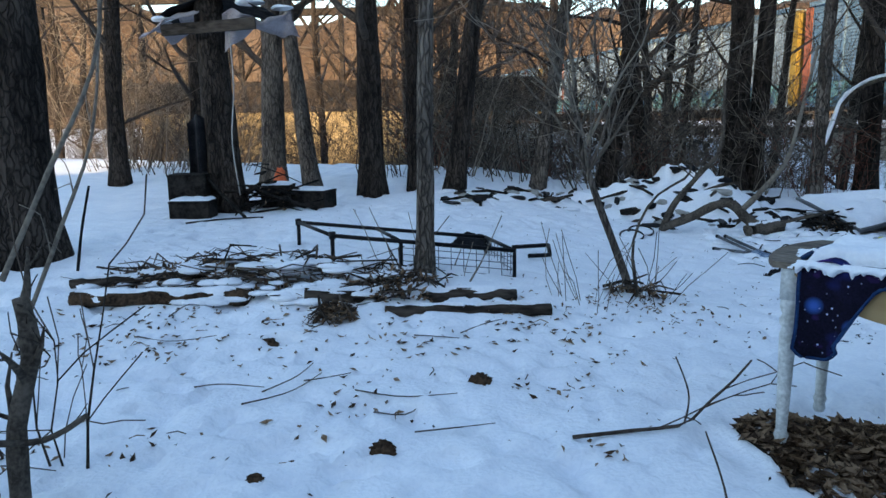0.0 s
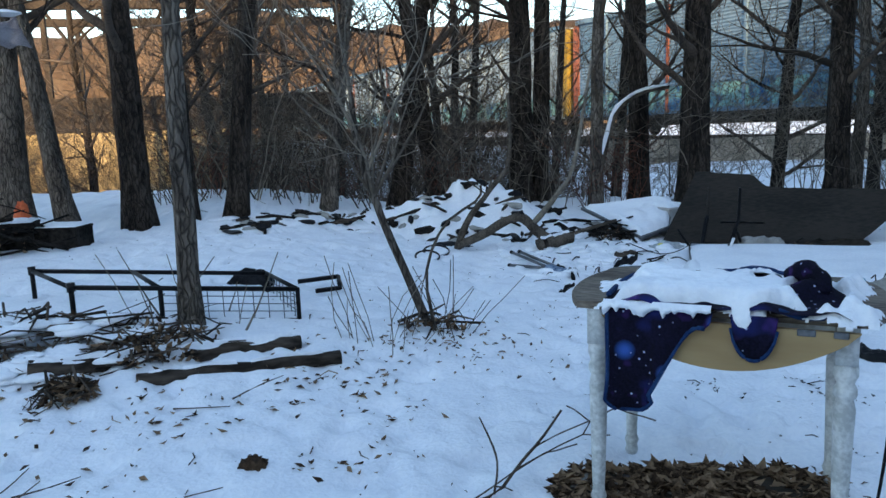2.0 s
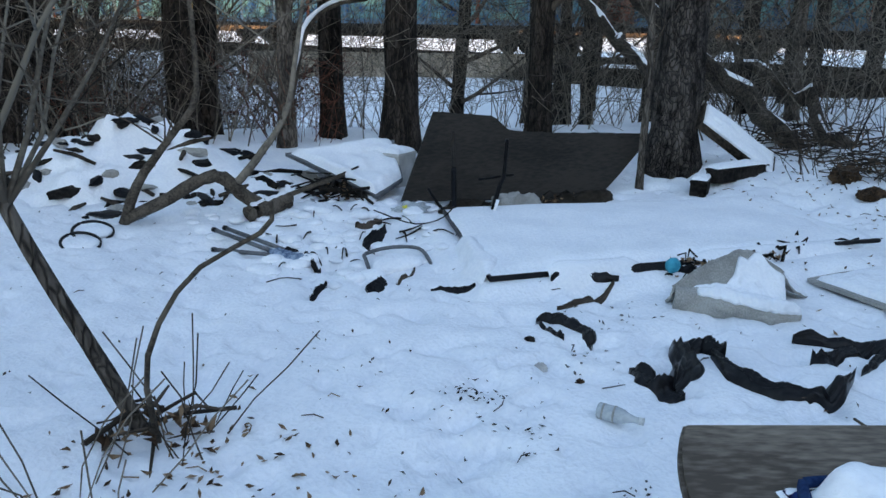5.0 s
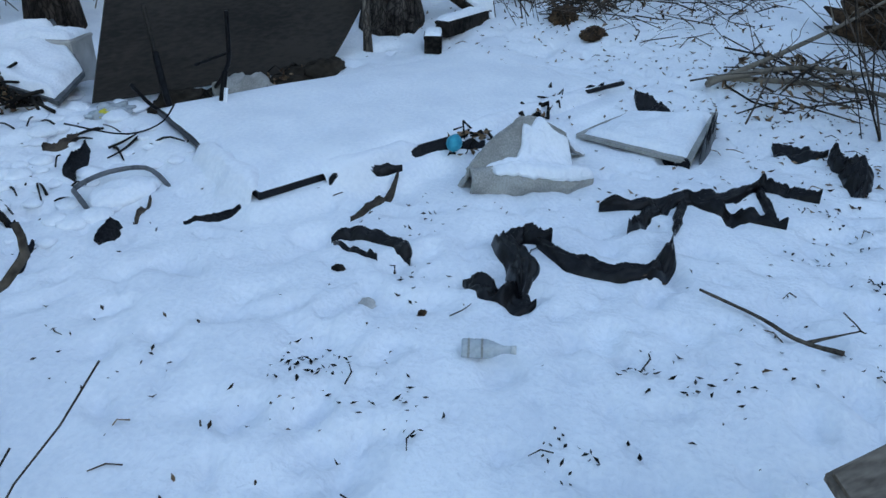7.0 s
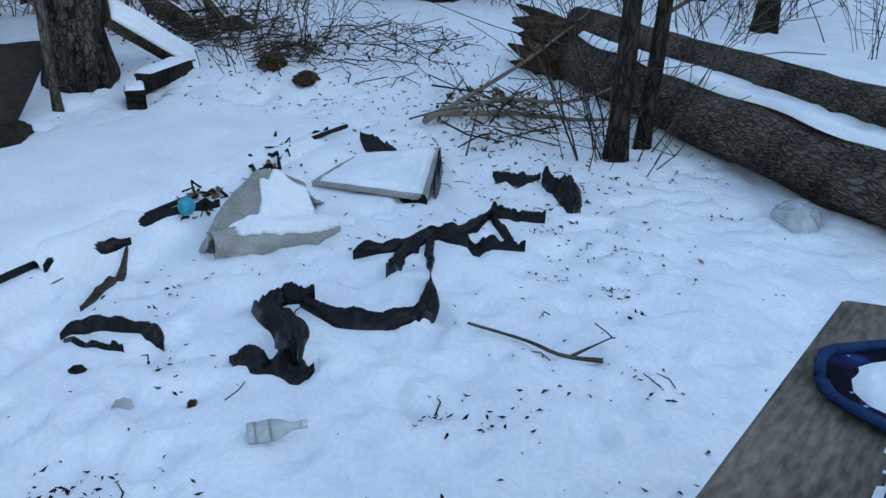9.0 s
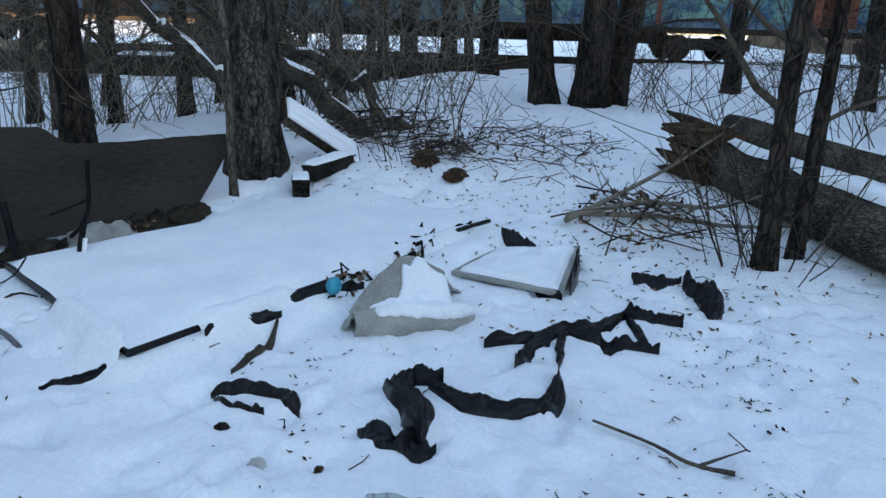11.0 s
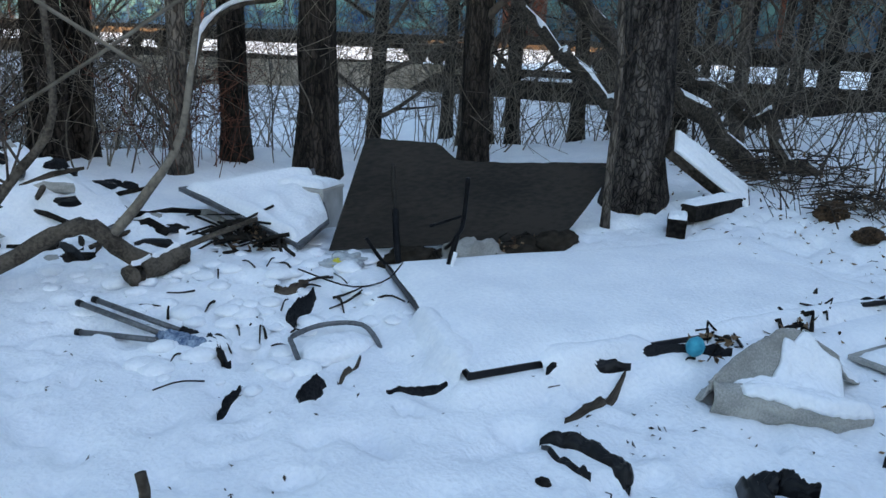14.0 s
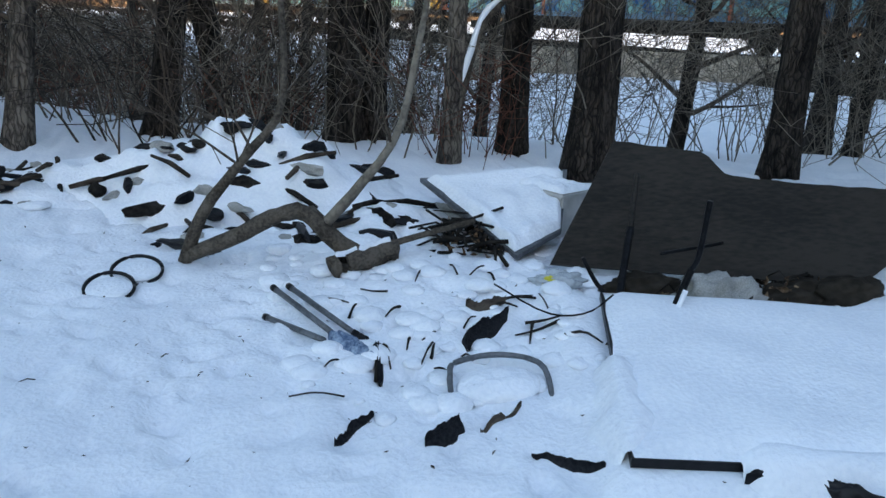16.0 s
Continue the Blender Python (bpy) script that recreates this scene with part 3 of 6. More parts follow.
# the leaning, many-branched sapling by the path
def build_sapling():
    x, y = 1.19, 5.07
    z = gz(x, y)
    t = thing("sapling", (x, y, z), "pale leaning sapling with a fan of fine twigs", "tree")
    b = Bag()
    pts = curve_pts([(0, 0, -0.03), (-0.14, 0.02, 0.35), (-0.30, 0.04, 0.78), (-0.40, 0.05, 1.15), (-0.43, 0.05, 1.5)], 12)
    b.add(tube(pts, [0.032 - 0.0015 * i for i in range(12)], 10, 0.15, 2))
    b.done("trunk", BARK_G, t)
    rng = random.Random(77)
    c = Bag()
    for k in range(17):
        p = pts[rng.randint(6, 11)]
        a = rng.uniform(0, 6.28)
        branch(c, p, Vector((math.cos(a) * 0.55, math.sin(a) * 0.5, 1.0)), rng.uniform(0.7, 1.4), rng.uniform(0.007, 0.014), rng, 2)
    c.done("crown", TWIG_P, t)
build_sapling()

def shrub(x, y, n, h, spread, material, label, seed, lean=(0, 0), depth=1, group="bank brush", thick=(0.003, 0.008)):
    rng = random.Random(seed)
    t = thing("shrub", (x, y, gz(x, y) - 0.02), label, "shrub", group)
    b = Bag()
    for k in range(n):
        a, q = rng.uniform(0, 6.28), rng.random() ** 0.6 * spread
        p = Vector((math.cos(a) * q, math.sin(a) * q, 0))
        d = Vector((math.cos(a) * 0.45 + lean[0] + rng.gauss(0, 0.2), math.sin(a) * 0.45 + lean[1] + rng.gauss(0, 0.2), 1))
        branch(b, p, d, h * rng.uniform(0.45, 1.15), rng.uniform(*thick), rng, depth, 0.0, 4)
    b.done("stem_tangle", material, t)["kind"] = "stuff"
    return t
rng = random.Random(5)
for i in range(60):
    x = -7.5 + 18.5 * i / 59 + rng.uniform(-0.3, 0.3)
    y = 13.0 - 0.28 * max(x, -3) + rng.uniform(-1.2, 1.4)
    if -4.6 < x < -1.8:
        continue
    tall = rng.uniform(1.3, 3.0) if x < 3.4 else rng.uniform(1.3, 2.6)
    if i % 6 == 3 and -2 < x < 5:
        shrub(x, y, 26, 0.9, 0.6, TWIG_R, "low red-brown riverbank brush", 100 + i, depth=2, thick=(0.004, 0.008))
    else:
        shrub(x, y, 18 if x < 3.4 else 9, tall, 0.7, TWIG if (i % 2 and x < 3.4) else TWIG_P, "bare tangled riverbank brush", 100 + i, depth=2, thick=(0.005, 0.012))
for i in range(15):
    shrub(8.5 + rng.uniform(-0.3, 4.0), 6.3 + rng.uniform(-1.0, 3.2), 9, rng.uniform(1.2, 2.4), 0.55, TWIG if i % 4 == 1 else TWIG_P, "bare leafless brush in snow", 160 + i, depth=2, thick=(0.005, 0.012))
for i in range(15):
    shrub(rng.uniform(9.0, 16), rng.uniform(-1, 4.0), 11, rng.uniform(0.8, 1.8), 0.6, TWIG, "bare leafless brush in snow", 180 + i, depth=2)
shrub(5.8, 2.65, 26, 1.3, 0.35, TWIG, "thin stems round the paired trees", 201, depth=1)
shrub(1.28, 4.95, 12, 0.5, 0.2, TWIG, "dry weed stems at the sapling's foot", 202, depth=0, thick=(0.002, 0.004))
shrub(0.85, 4.75, 16, 0.5, 0.25, TWIG_P, "dry weed stems by the cage", 203, depth=0, thick=(0.002, 0.004))
shrub(7.3, 5.5, 14, 0.6, 0.4, TWIG, "low twigs sticking out of the snow", 204, depth=1)
shrub(8.0, 5.2, 14, 0.7, 0.5, TWIG, "low twigs sticking out of the snow", 205, depth=1)
shrub(-0.2, 4.9, 12, 0.5, 0.5, TWIG_P, "dry grass stems by the cage", 206, depth=0)
shrub(-1.5, 2.5, 8, 0.9, 0.25, TWIG, "thin twigs at the stub's foot", 207, depth=1)

def far_woods():
    """Bare trees and tall brush on the far side of the river, repeated from a few grown ones."""
    rng = random.Random(41)
    protos = [tree((0.3 * k + 4, 19), 0.13, (0.4 * (k - 1), 0.2), 7.0, BARK, "bare dark tree on the far riverbank", 300 + k, 16, 0.8, 2.4, group="far bank trees") for k in range(3)]
    for k in range(44):
        x = rng.uniform(-16, 22)
        y = 17 + rng.uniform(0, 7) - 0.35 * x
        if x > 8:
            y = rng.uniform(9.5, 17) - 0.15 * x
        if -13 < x < -3 and k % 3:
            continue
        m = Matrix.Translation((x, y, gz(x, y) - 0.05)) @ Matrix.Rotation(rng.uniform(0, 6.28), 4, "Z")
        copy_thing(protos[k % 3], m)
    bushes = [shrub(5 + k, 18.5, 42, 2.3, 1.3, TWIG, "dark bare thicket on the far bank", 400 + k, depth=2, group="far bank brush") for k in range(4)]
    for k in range(74):
        x = -15 + 33 * k / 73 + rng.uniform(-0.6, 0.6)
        y = 18.2 + rng.uniform(-2.2, 4.0) - 0.42 * x
        if x > 9:
            y += rng.uniform(-1, 1.5)
        if (-13 < x < -2 and k % 2) or x > 5:
            continue
        m = Matrix.Translation((x, y, gz(x, y) - 0.05)) @ Matrix.Rotation(rng.uniform(0, 6.28), 4, "Z")
        copy_thing(bushes[k % 4], m)
far_woods()

# ---- gateleg table, blanket and the leaves under it ----
TROT = math.atan2(-0.6, 0.8)
TBASE = Vector((1.36, 2.72, 0))
def build_table():
    t = thing("drop_leaf_table", TBASE, "worn oval wooden drop-leaf table with white turned legs, partly snowed over", "table")
    t.rotation_euler = (0, 0, TROT)
    out = []
    n = 14
    for i in range(n + 1):                       # rounded left end
        a = i / n
        v = 0.64 * a
        out.append((-0.02 - 0.12 * math.sin(math.pi * (0.08 + 0.86 * a)) ** 0.7, v))
    for i in range(n + 1):                       # rounded right end
        a = 1 - i / n
        v = 0.64 * a
        out.append((0.76 + 0.12 * math.sin(math.pi * (0.08 + 0.86 * a)) ** 0.7, v))
    bm = bmesh.new()
    f = bm.faces.new([bm.verts.new((u, v, 0.73)) for u, v in out])
    r = bmesh.ops.extrude_face_region(bm, geom=[f])
    bmesh.ops.translate(bm, vec=(0, 0, 0.025), verts=[g for g in r["geom"] if isinstance(g, bmesh.types.BMVert)])
    bmesh.ops.recalc_face_normals(bm, faces=bm.faces)
    rim = [e for e in bm.edges if abs(e.verts[0].co.z - e.verts[1].co.z) < 1e-5]
    bmesh.ops.bevel(bm, geom=rim, offset=0.007, segments=2, affect="EDGES")
    part("tabletop", bm, WOOD_TOP, t, "grey weathered tabletop with a worn rim")
    bm = bmesh.new()
    pts = [(0.03, 0.722)] + [(0.03 + 0.74 * i / 24, 0.722 - 0.145 * math.sin(math.pi * i / 24) ** 0.75) for i in range(25)] + [(0.77, 0.722)]
    f = bm.faces.new([bm.verts.new((u, -0.012, z)) for u, z in pts[1:-1]])
    r = bmesh.ops.extrude_face_region(bm, geom=[f])
    bmesh.ops.translate(bm, vec=(0, -0.02, 0), verts=[g for g in r["geom"] if isinstance(g, bmesh.types.BMVert)])
    leaf = part("drop_leaf", bm, WOOD_Y, t, "hanging half-round leaf of yellow varnished pine")
    for k, (u0, w) in enumerate(((0.63, 0.05), (0.72, 0.04))):
        bm = bevel_box((w, 0.012, 0.02), 0.003, 1)
        bmesh.ops.translate(bm, vec=(u0, -0.034, 0.716), verts=bm.verts)
        part("hinge", bm, GREY_M, leaf)
    for (a, b, sx, sy) in ((0.37, 0.05, 0.68, 0.02), (0.37, 0.55, 0.68, 0.02)):
        bm = bevel_box((sx, sy, 0.09), 0.004, 1)
        bmesh.ops.translate(bm, vec=(a, b, 0.683), verts=bm.verts)
        part("apron", bm, WHITE_P, t)
    for a in (0.02, 0.73):
        bm = bevel_box((0.02, 0.46, 0.09), 0.004, 1)
        bmesh.ops.translate(bm, vec=(a, 0.30, 0.683), verts=bm.verts)
        part("apron", bm, WHITE_P, t)
    prof = [(0.0, 0.020), (0.015, 0.026), (0.04, 0.022), (0.06, 0.028), (0.08, 0.021), (0.30, 0.027), (0.47, 0.031), (0.50, 0.024), (0.515, 0.033), (0.535, 0.033), (0.55, 0.024), (0.575, 0.034), (0.60, 0.034), (0.612, 0.030)]
    for (a, b) in ((0.005, 0.03), (0.01, 0.54), (0.73, 0.55), (0.74, 0.05)):
        g = Bag()
        g.add(tube([(a, b, z) for z, _ in prof], [q for _, q in prof], 16))
        g.add(boxvf((a, b, 0.67), (0.06, 0.06, 0.118)))
        g.done("leg", WHITE_P, t, "turned leg in chipped white paint")
build_table()

def build_blanket():
    t = thing("fleece_blanket", TBASE + Vector((0, 0, 0.76)), "navy galaxy-print fleece blanket with blue piping, draped over the table", "blanket")
    t.rotation_euler = (0, 0, TROT)
    # hanging panel: wide at the hem's left, tapering to the right, softly pleated
    def hang(u, s):
        drop = 0.335 - 0.29 * sm(0.15, 0.36, u) - 0.03 * sm(0.09, 0.05, u) ** 2
        z = -drop * s - 0.004
        y = -0.043 - 0.012 * math.sin(u * 34) * s - 0.012 * s + (0.02 * (1 - s) ** 3)
        uu = u + 0.015 * s * math.sin(s * 3) - 0.025 * s * (u > 0.2)
        return (uu, y, z)
    def sheet(fn, nu, ns, u0, u1, name, thick=0.008, material=GALAXY):
        v, f = [], []
        for side in (0, 1):
            for i in range(nu + 1):
                for j in range(ns + 1):
                    p = fn(u0 + (u1 - u0) * i / nu, j / ns)
                    v.append((p[0], p[1] - thick * side, p[2]))
        k, w = (nu + 1) * (ns + 1), ns + 1
        for i in range(nu):
            for j in range(ns):
                a = i * w + j
                f.append((a, a + 1, a + w + 1, a + w))
                f.append((k + a, k + a + w, k + a + w + 1, k + a + 1))
        for i in range(nu):
            f.append((i * w, (i + 1) * w, k + (i + 1) * w, k + i * w))
            f.append((i * w + ns, k + i * w + ns, k + (i + 1) * w + ns, (i + 1) * w + ns))
        for j in range(ns):
            f.append((j, k + j, k + j + 1, j + 1))
            f.append((nu * w + j, nu * w + j + 1, k + nu * w + j + 1, k + nu * w + j))
        return link_mesh(name, v, f, material, t)
    panel = sheet(hang, 30, 18, 0.05, 0.375, "hanging_panel")
    pip = [Vector(hang(0.05, s / 12)) for s in range(13)] + [Vector(hang(0.05 + 0.325 * i / 20, 1.0)) for i in range(1, 21)]
    g = Bag()
    g.add(tube([p + Vector((0, -0.005, 0)) for p in pip], [0.0075] * len(pip), 6))
    g.done("piping", BLUE_R, panel, "bright blue edge piping")
    def lobe(u, s):
        w = (u - 0.49) / 0.065
        drop = 0.125 * math.sqrt(max(0.0, 1 - w * w)) + 0.01
        return (u, -0.045 - 0.01 * math.sin(s * 3), -drop * s - 0.002)
    fold_ = sheet(lobe, 16, 8, 0.425, 0.555, "folded_lobe")
    g = Bag()
    lp = [Vector(lobe(0.427 + 0.126 * i / 16, 1.0)) + Vector((0, -0.006, 0)) for i in range(17)]
    g.add(tube(lp, [0.007] * 17, 6))
    lp2 = curve_pts([(0.555, -0.035, 0.018), (0.62, -0.02, -0.004), (0.70, 0.0, 0.002), (0.73, 0.04, 0.03)], 12)
    g.add(tube(lp2, [0.008] * 12, 6))
    g.done("piping", BLUE_R, fold_, "bright blue edge piping")
    # the part that lies on the top, rumpled
    v, f = [], []
    nu, nv = 44, 28
    for i in range(nu + 1):
        for j in range(nv + 1):
            u, w = 0.03 + 0.71 * i / nu, -0.045 + 0.46 * j / nv
            edge = min(i, nu - i, j + 3, nv - j) / 4
            z = 0.012 * min(1, edge) + 0.035 * max(0, noise.noise((u * 9, w * 9, 4.2))) * min(1, edge)
            if u > 0.55:
                z += 0.045 * math.exp(-((u - 0.64) ** 2 + (w - 0.22) ** 2) / 0.008)
            v.append((u + 0.02 * noise.noise((w * 9, 0, 1)), w + 0.02 * noise.noise((u * 8, 3, 1)), z + 0.001))
    for i in range(nu):
        for j in range(nv):
            a = i * (nv + 1) + j
            f.append((a, a + nv + 1, a + nv + 2, a + 1))
    lying = link_mesh("lying_panel", v, f, GALAXY, t)
    g = Bag()
    e = curve_pts([(0.035, 0.05, 0.012), (0.03, 0.25, 0.012), (0.05, 0.39, 0.014), (0.10, 0.42, 0.014), (0.30, 0.42, 0.014), (0.5, 0.425, 0.014)], 26)
    g.add(tube(e, [0.010] * 26, 6))
    g.done("piping", BLUE_R, lying, "bright blue edge piping")
    fold = Bag()
    fold.add(tube(curve_pts([(0.57, 0.36, 0.03), (0.61, 0.30, 0.075), (0.66, 0.22, 0.07), (0.68, 0.14, 0.04)], 14), [0.012, 0.022, 0.032, 0.036, 0.036, 0.037, 0.036, 0.034, 0.033, 0.030, 0.028, 0.024, 0.018, 0.01], 10, 0.35, 3))
    fold.done("upturned_fold", GALAXY, t)
    # rear corner of the blanket, its piping looped on the table's back edge
    v, f = [(0.46, 0.43, 0.012)], []
    for i in range(33):
        a = math.pi * (-0.1 + 1.2 * i / 32)
        v.append((0.46 + 0.16 * math.cos(a), 0.43 + 0.17 * math.sin(a), 0.008 + 0.006 * math.sin(5 * a)))
        if i:
            f.append((0, i, i + 1))
    rear = link_mesh("rear_corner", v, f, GALAXY, t)
    g = Bag()
    g.add(tube([Vector(q) + Vector((0, 0, 0.006)) for q in v[1:]], [0.011] * 33, 6, 0.2, 2))
    g.done("piping", BLUE_R, rear, "bright blue edge piping")
    # snow lying on it
    s = thing("table_snow", TBASE + Vector((0, 0, 0.757)), "crusted snow lying on the table and blanket", "snow")
    s.rotation_euler = (0, 0, TROT)
    v, f = [], []
    nu, nv = 90, 60
    for i in range(nu + 1):
        for j in range(nv + 1):
            u, w = 0.0 + 0.84 * i / nu, -0.06 + 0.56 * j / nv
            m = noise.noise((u * 7, w * 7, 2.0)) * 0.7 + noise.noise((u * 20, w * 20, 5.0)) * 0.4
            lim = min((u - 0.03) / 0.10, (0.81 - u) / 0.08, (w + 0.035) / 0.10, (0.40 + 0.05 * math.sin(u * 9) - w) / 0.09)
            gap = ((u - 0.66) / 0.09) ** 2 + ((w - 0.17) / 0.20) ** 2
            lim = min(lim, (gap - 0.55) * 1.2)
            gap2 = ((u - 0.56) / 0.05) ** 2 + ((w + 0.05) / 0.10) ** 2
            lim = min(lim, (gap2 - 0.6) * 1.2)
            h = lim + m * 0.75
            z = 0.062 * sm(-0.05, 0.8, h) + 0.022 * max(-1, min(1, m)) * sm(0, 0.5, h)
            if w < -0.028:
                z -= 0.55 * (-0.028 - w)
            v.append((u, w, z - 0.001 if h > -0.06 else -0.02))
    for i in range(nu):
        for j in range(nv):
            a = i * (nv + 1) + j
            q = (a, a + nv + 1, a + nv + 2, a + 1)
            if all(v[k][2] > -0.019 for k in q):
                f.append(q)
    link_mesh("snow_cover", v, f, SNOW, s)
    # ragged lip of snow over the table's front edge
    v, f = [], []
    for i in range(121):
        u = 0.04 + 0.33 * i / 120
        k = 0.004 + 0.05 * max(0, noise.noise((u * 16, 1, 0)) + 0.05) + 0.035 * max(0, noise.noise((u * 55, 2, 0)))
        if i > 100:
            k *= (120 - i) / 20
        for j in range(7):
            q = j / 6
            v.append((u, -0.03 - 0.034 * math.sin(math.pi * min(1, q * 0.75 + 0.1)), 0.022 * (1 - q) - k * q))
    for i in range(120):
        for j in range(6):
            a = i * 7 + j
            f.append((a, a + 1, a + 8, a + 7))
    link_mesh("snow_lip", v, f, SNOW, s)
    v, f = [], []
    for i in range(21):
        u = 0.425 + 0.05 * i / 20
        k = 0.06 * math.sin(math.pi * (i + 1) / 23) ** 0.6 + 0.012 * noise.noise((u * 90, 0, 0))
        for j in range(7):
            q = j / 6
            v.append((u + 0.01 * q, -0.04 - 0.026 * math.sin(math.pi * min(1, q * 0.8 + 0.1)), 0.04 * (1 - q) - k * q))
    for i in range(20):
        for j in range(6):
            a = i * 7 + j
            f.append((a, a + 1, a + 8, a + 7))
    link_mesh("snow_tongue", v, f, SNOW, s)
    v, f = [], []
    for i in range(25):
        for j in range(13):
            a, q = math.pi * i / 24, j / 12
            w = 1 + 0.25 * noise.noise((math.cos(a) * 3, math.sin(a) * 3, 6))
            v.append((0.46 + 0.125 * w * q * math.cos(a), 0.40 + 0.15 * w * q * math.sin(a), 0.004 + 0.045 * (1 - q ** 3) * (1 + 0.4 * noise.noise((a * 3, q * 4, 1)))))
    for i in range(24):
        for j in range(12):
            a = i * 13 + j
            f.append((a, a + 1, a + 14, a + 13))
    link_mesh("snow_heap", v, f, SNOW, s)
    v, f = [], []
    for i in range(31):
        for j in range(31):
            u, w = 0.0 + 0.17 * i / 30, 0.14 + 0.24 * j / 30
            r = math.hypot((u - 0.08) / 0.07, (w - 0.27) / 0.10)
            h = 1 - r + noise.noise((u * 30, w * 30, 8)) * 0.6
            v.append((u - 0.06, w, 0.010 * sm(0, 0.5, h) - 0.002))
    for i in range(30):
        for j in range(30):
            a = i * 31 + j
            q = (a, a + 31, a + 32, a + 1)
            if any(v[k][2] > -0.0015 for k in q):
                f.append(q)
    link_mesh("snow_patch", v, f, SNOW, s)
build_blanket()

# ---- scattered leaves and twigs ----
def leaf_vf(p, size, rng, curl=0.4, flat=0.35):
    a = rng.uniform(0, 6.28)
    R = Euler((rng.gauss(0, flat), rng.gauss(0, flat), a)).to_matrix()
    w = size * rng.uniform(0.3, 0.5)
    c = size * curl * rng.uniform(-0.5, 1)
    vs = [Vector((-size / 2, 0, c)), Vector((0, -w / 2, 0.1 * size)), Vector((size / 2, 0, c * 0.6)), Vector((0, w / 2, 0.1 * size)), Vector((0, 0, -0.08 * size))]
    return [R @ v + Vector(p) for v in vs], [(0, 1, 4), (1, 2, 4), (2, 3, 4), (3, 0, 4)]

def litter(name, label, n, where, size, material, seed, lift=0.008):
    rng = random.Random(seed)
    b = Bag()
    for _ in range(n):
        x, y = where(rng)
        if rng.random() < 0.94:
            b.add(leaf_vf((x, y, gz(x, y) + lift), rng.uniform(*size), rng))
        else:
            a, l = rng.uniform(0, 6.28), rng.uniform(0.04, 0.12)
            z = gz(x, y) + 0.008
            b.add(tube([(x, y, z), (x + math.cos(a) * l * 0.5, y + math.sin(a) * l * 0.5, z + rng.uniform(0, 0.02)), (x + math.cos(a + 0.3) * l, y + math.sin(a + 0.3) * l, z)], [0.003, 0.003, 0.002], 4))
    tagged(b.done(name, material, smooth=False), label, "leaves", kind="stuff")

def clumped(centres, spread):
    def f(rng):
        cx, cy = rng.choice(centres)
        return cx + rng.gauss(0, spread), cy + rng.gauss(0, spread)
    return f
crng = random.Random(31)
C1 = [(crng.uniform(-2.3, 0.9), crng.uniform(1.5, 4.3)) for _ in range(34)]
litter("leaf_litter", "dead leaves and twig bits on the snow", 420, clumped(C1, 0.10), (0.02, 0.06), LEAF, 1)
C2 = [(crng.uniform(1.6, 6.0), crng.uniform(2.2, 5.6)) for _ in range(22)]
litter("leaf_litter", "dead leaves and twig bits on the snow", 200, clumped(C2, 0.13), (0.01, 0.035), TWIG, 2)
litter("leaf_litter", "dark leaf flecks scattered over the snow", 800, lambda r: (r.uniform(-3, 8), r.uniform(1.2, 8.8)), (0.008, 0.03), TWIG, 3)
litter("leaf_litter", "leaves and twig bits below the brush", 700, lambda r: (5.9 + r.gauss(0, 0.8), 3.3 + r.gauss(0, 0.8)), (0.015, 0.05), LEAF, 4)
litter("leaf_litter", "leaves and twig bits below the brush", 500, lambda r: (8.2 + r.gauss(0, 1.2), 5.2 + r.gauss(0, 0.9)), (0.02, 0.06), LEAF, 5)

def build_leaf_bed():
    """Bare, snow-free ground under the table, deep in brown leaves."""
    b = Bag()
    rng = random.Random(8)
    for _ in range(1500):
        a, q = rng.uniform(0, 6.28), math.sqrt(rng.random())
        q *= 1 + 0.18 * math.sin(3 * a + 1)
        x, y = 1.72 + 0.50 * q * math.cos(a), 2.68 + 0.33 * q * math.sin(a)
        b.add(leaf_vf((x, y, gz(x, y) + 0.010 + 0.018 * (1 - q) * rng.random()), rng.uniform(0.05, 0.10), rng, 0.35, 0.28))
    bed = tagged(b.done("leaf_bed", LEAF, smooth=False), "bed of brown dead leaves under the table", "leaves", kind="stuff")
    v, f = [(1.72, 2.68, gz(1.72, 2.68) + 0.012)], []
    for i in range(40):
        a = 6.2832 * i / 40
        q = 1 + 0.18 * math.sin(3 * a + 1) + 0.08 * noise.noise((i, 0, 0))
        x, y = 1.72 + 0.50 * q * math.cos(a), 2.68 + 0.33 * q * math.sin(a)
        v.append((x, y, gz(x, y) + 0.003))
        f.append((0, 1 + i, 1 + (i + 1) % 40))
    tagged(link_mesh("bare_soil", v, f, EARTH), "bare dark soil below the leaves", "soil", kind="structure")
build_leaf_bed()

def stick(ctrl, r0, r1, label, material=TWIG, name="stick", n=12, twigs=0, seed=0, cat="stick"):
    """A single stick or branch given by a few points (x, y, height over the snow)."""
    pts = [Vector((x, y, gz(x, y) + h)) for x, y, h in ctrl]
    o = pts[0].copy()
    p = curve_pts([q - o for q in pts], n)
    rng = random.Random(seed)
    t = thing(name, o, label, cat)
    b = Bag()
    b.add(tube(p, [r0 + (r1 - r0) * i / (n - 1) for i in range(n)], 8 if r0 > 0.008 else 5, 0.25, seed))
    b.done("stem", material, t)
    if twigs:
        for _ in range(twigs):
            c = Bag()
            i = rng.randint(n // 4, n - 2)
            branch(c, p[i], (p[i + 1] - p[i]).normalized() + Vector((rng.gauss(0, 0.5), rng.gauss(0, 0.5), abs(rng.gauss(0.1, 0.4)))), rng.uniform(0.15, 0.4), r1 * 0.8 + 0.001, rng, 1, 0, 4)
            c.done("twig", material, t)
    return t
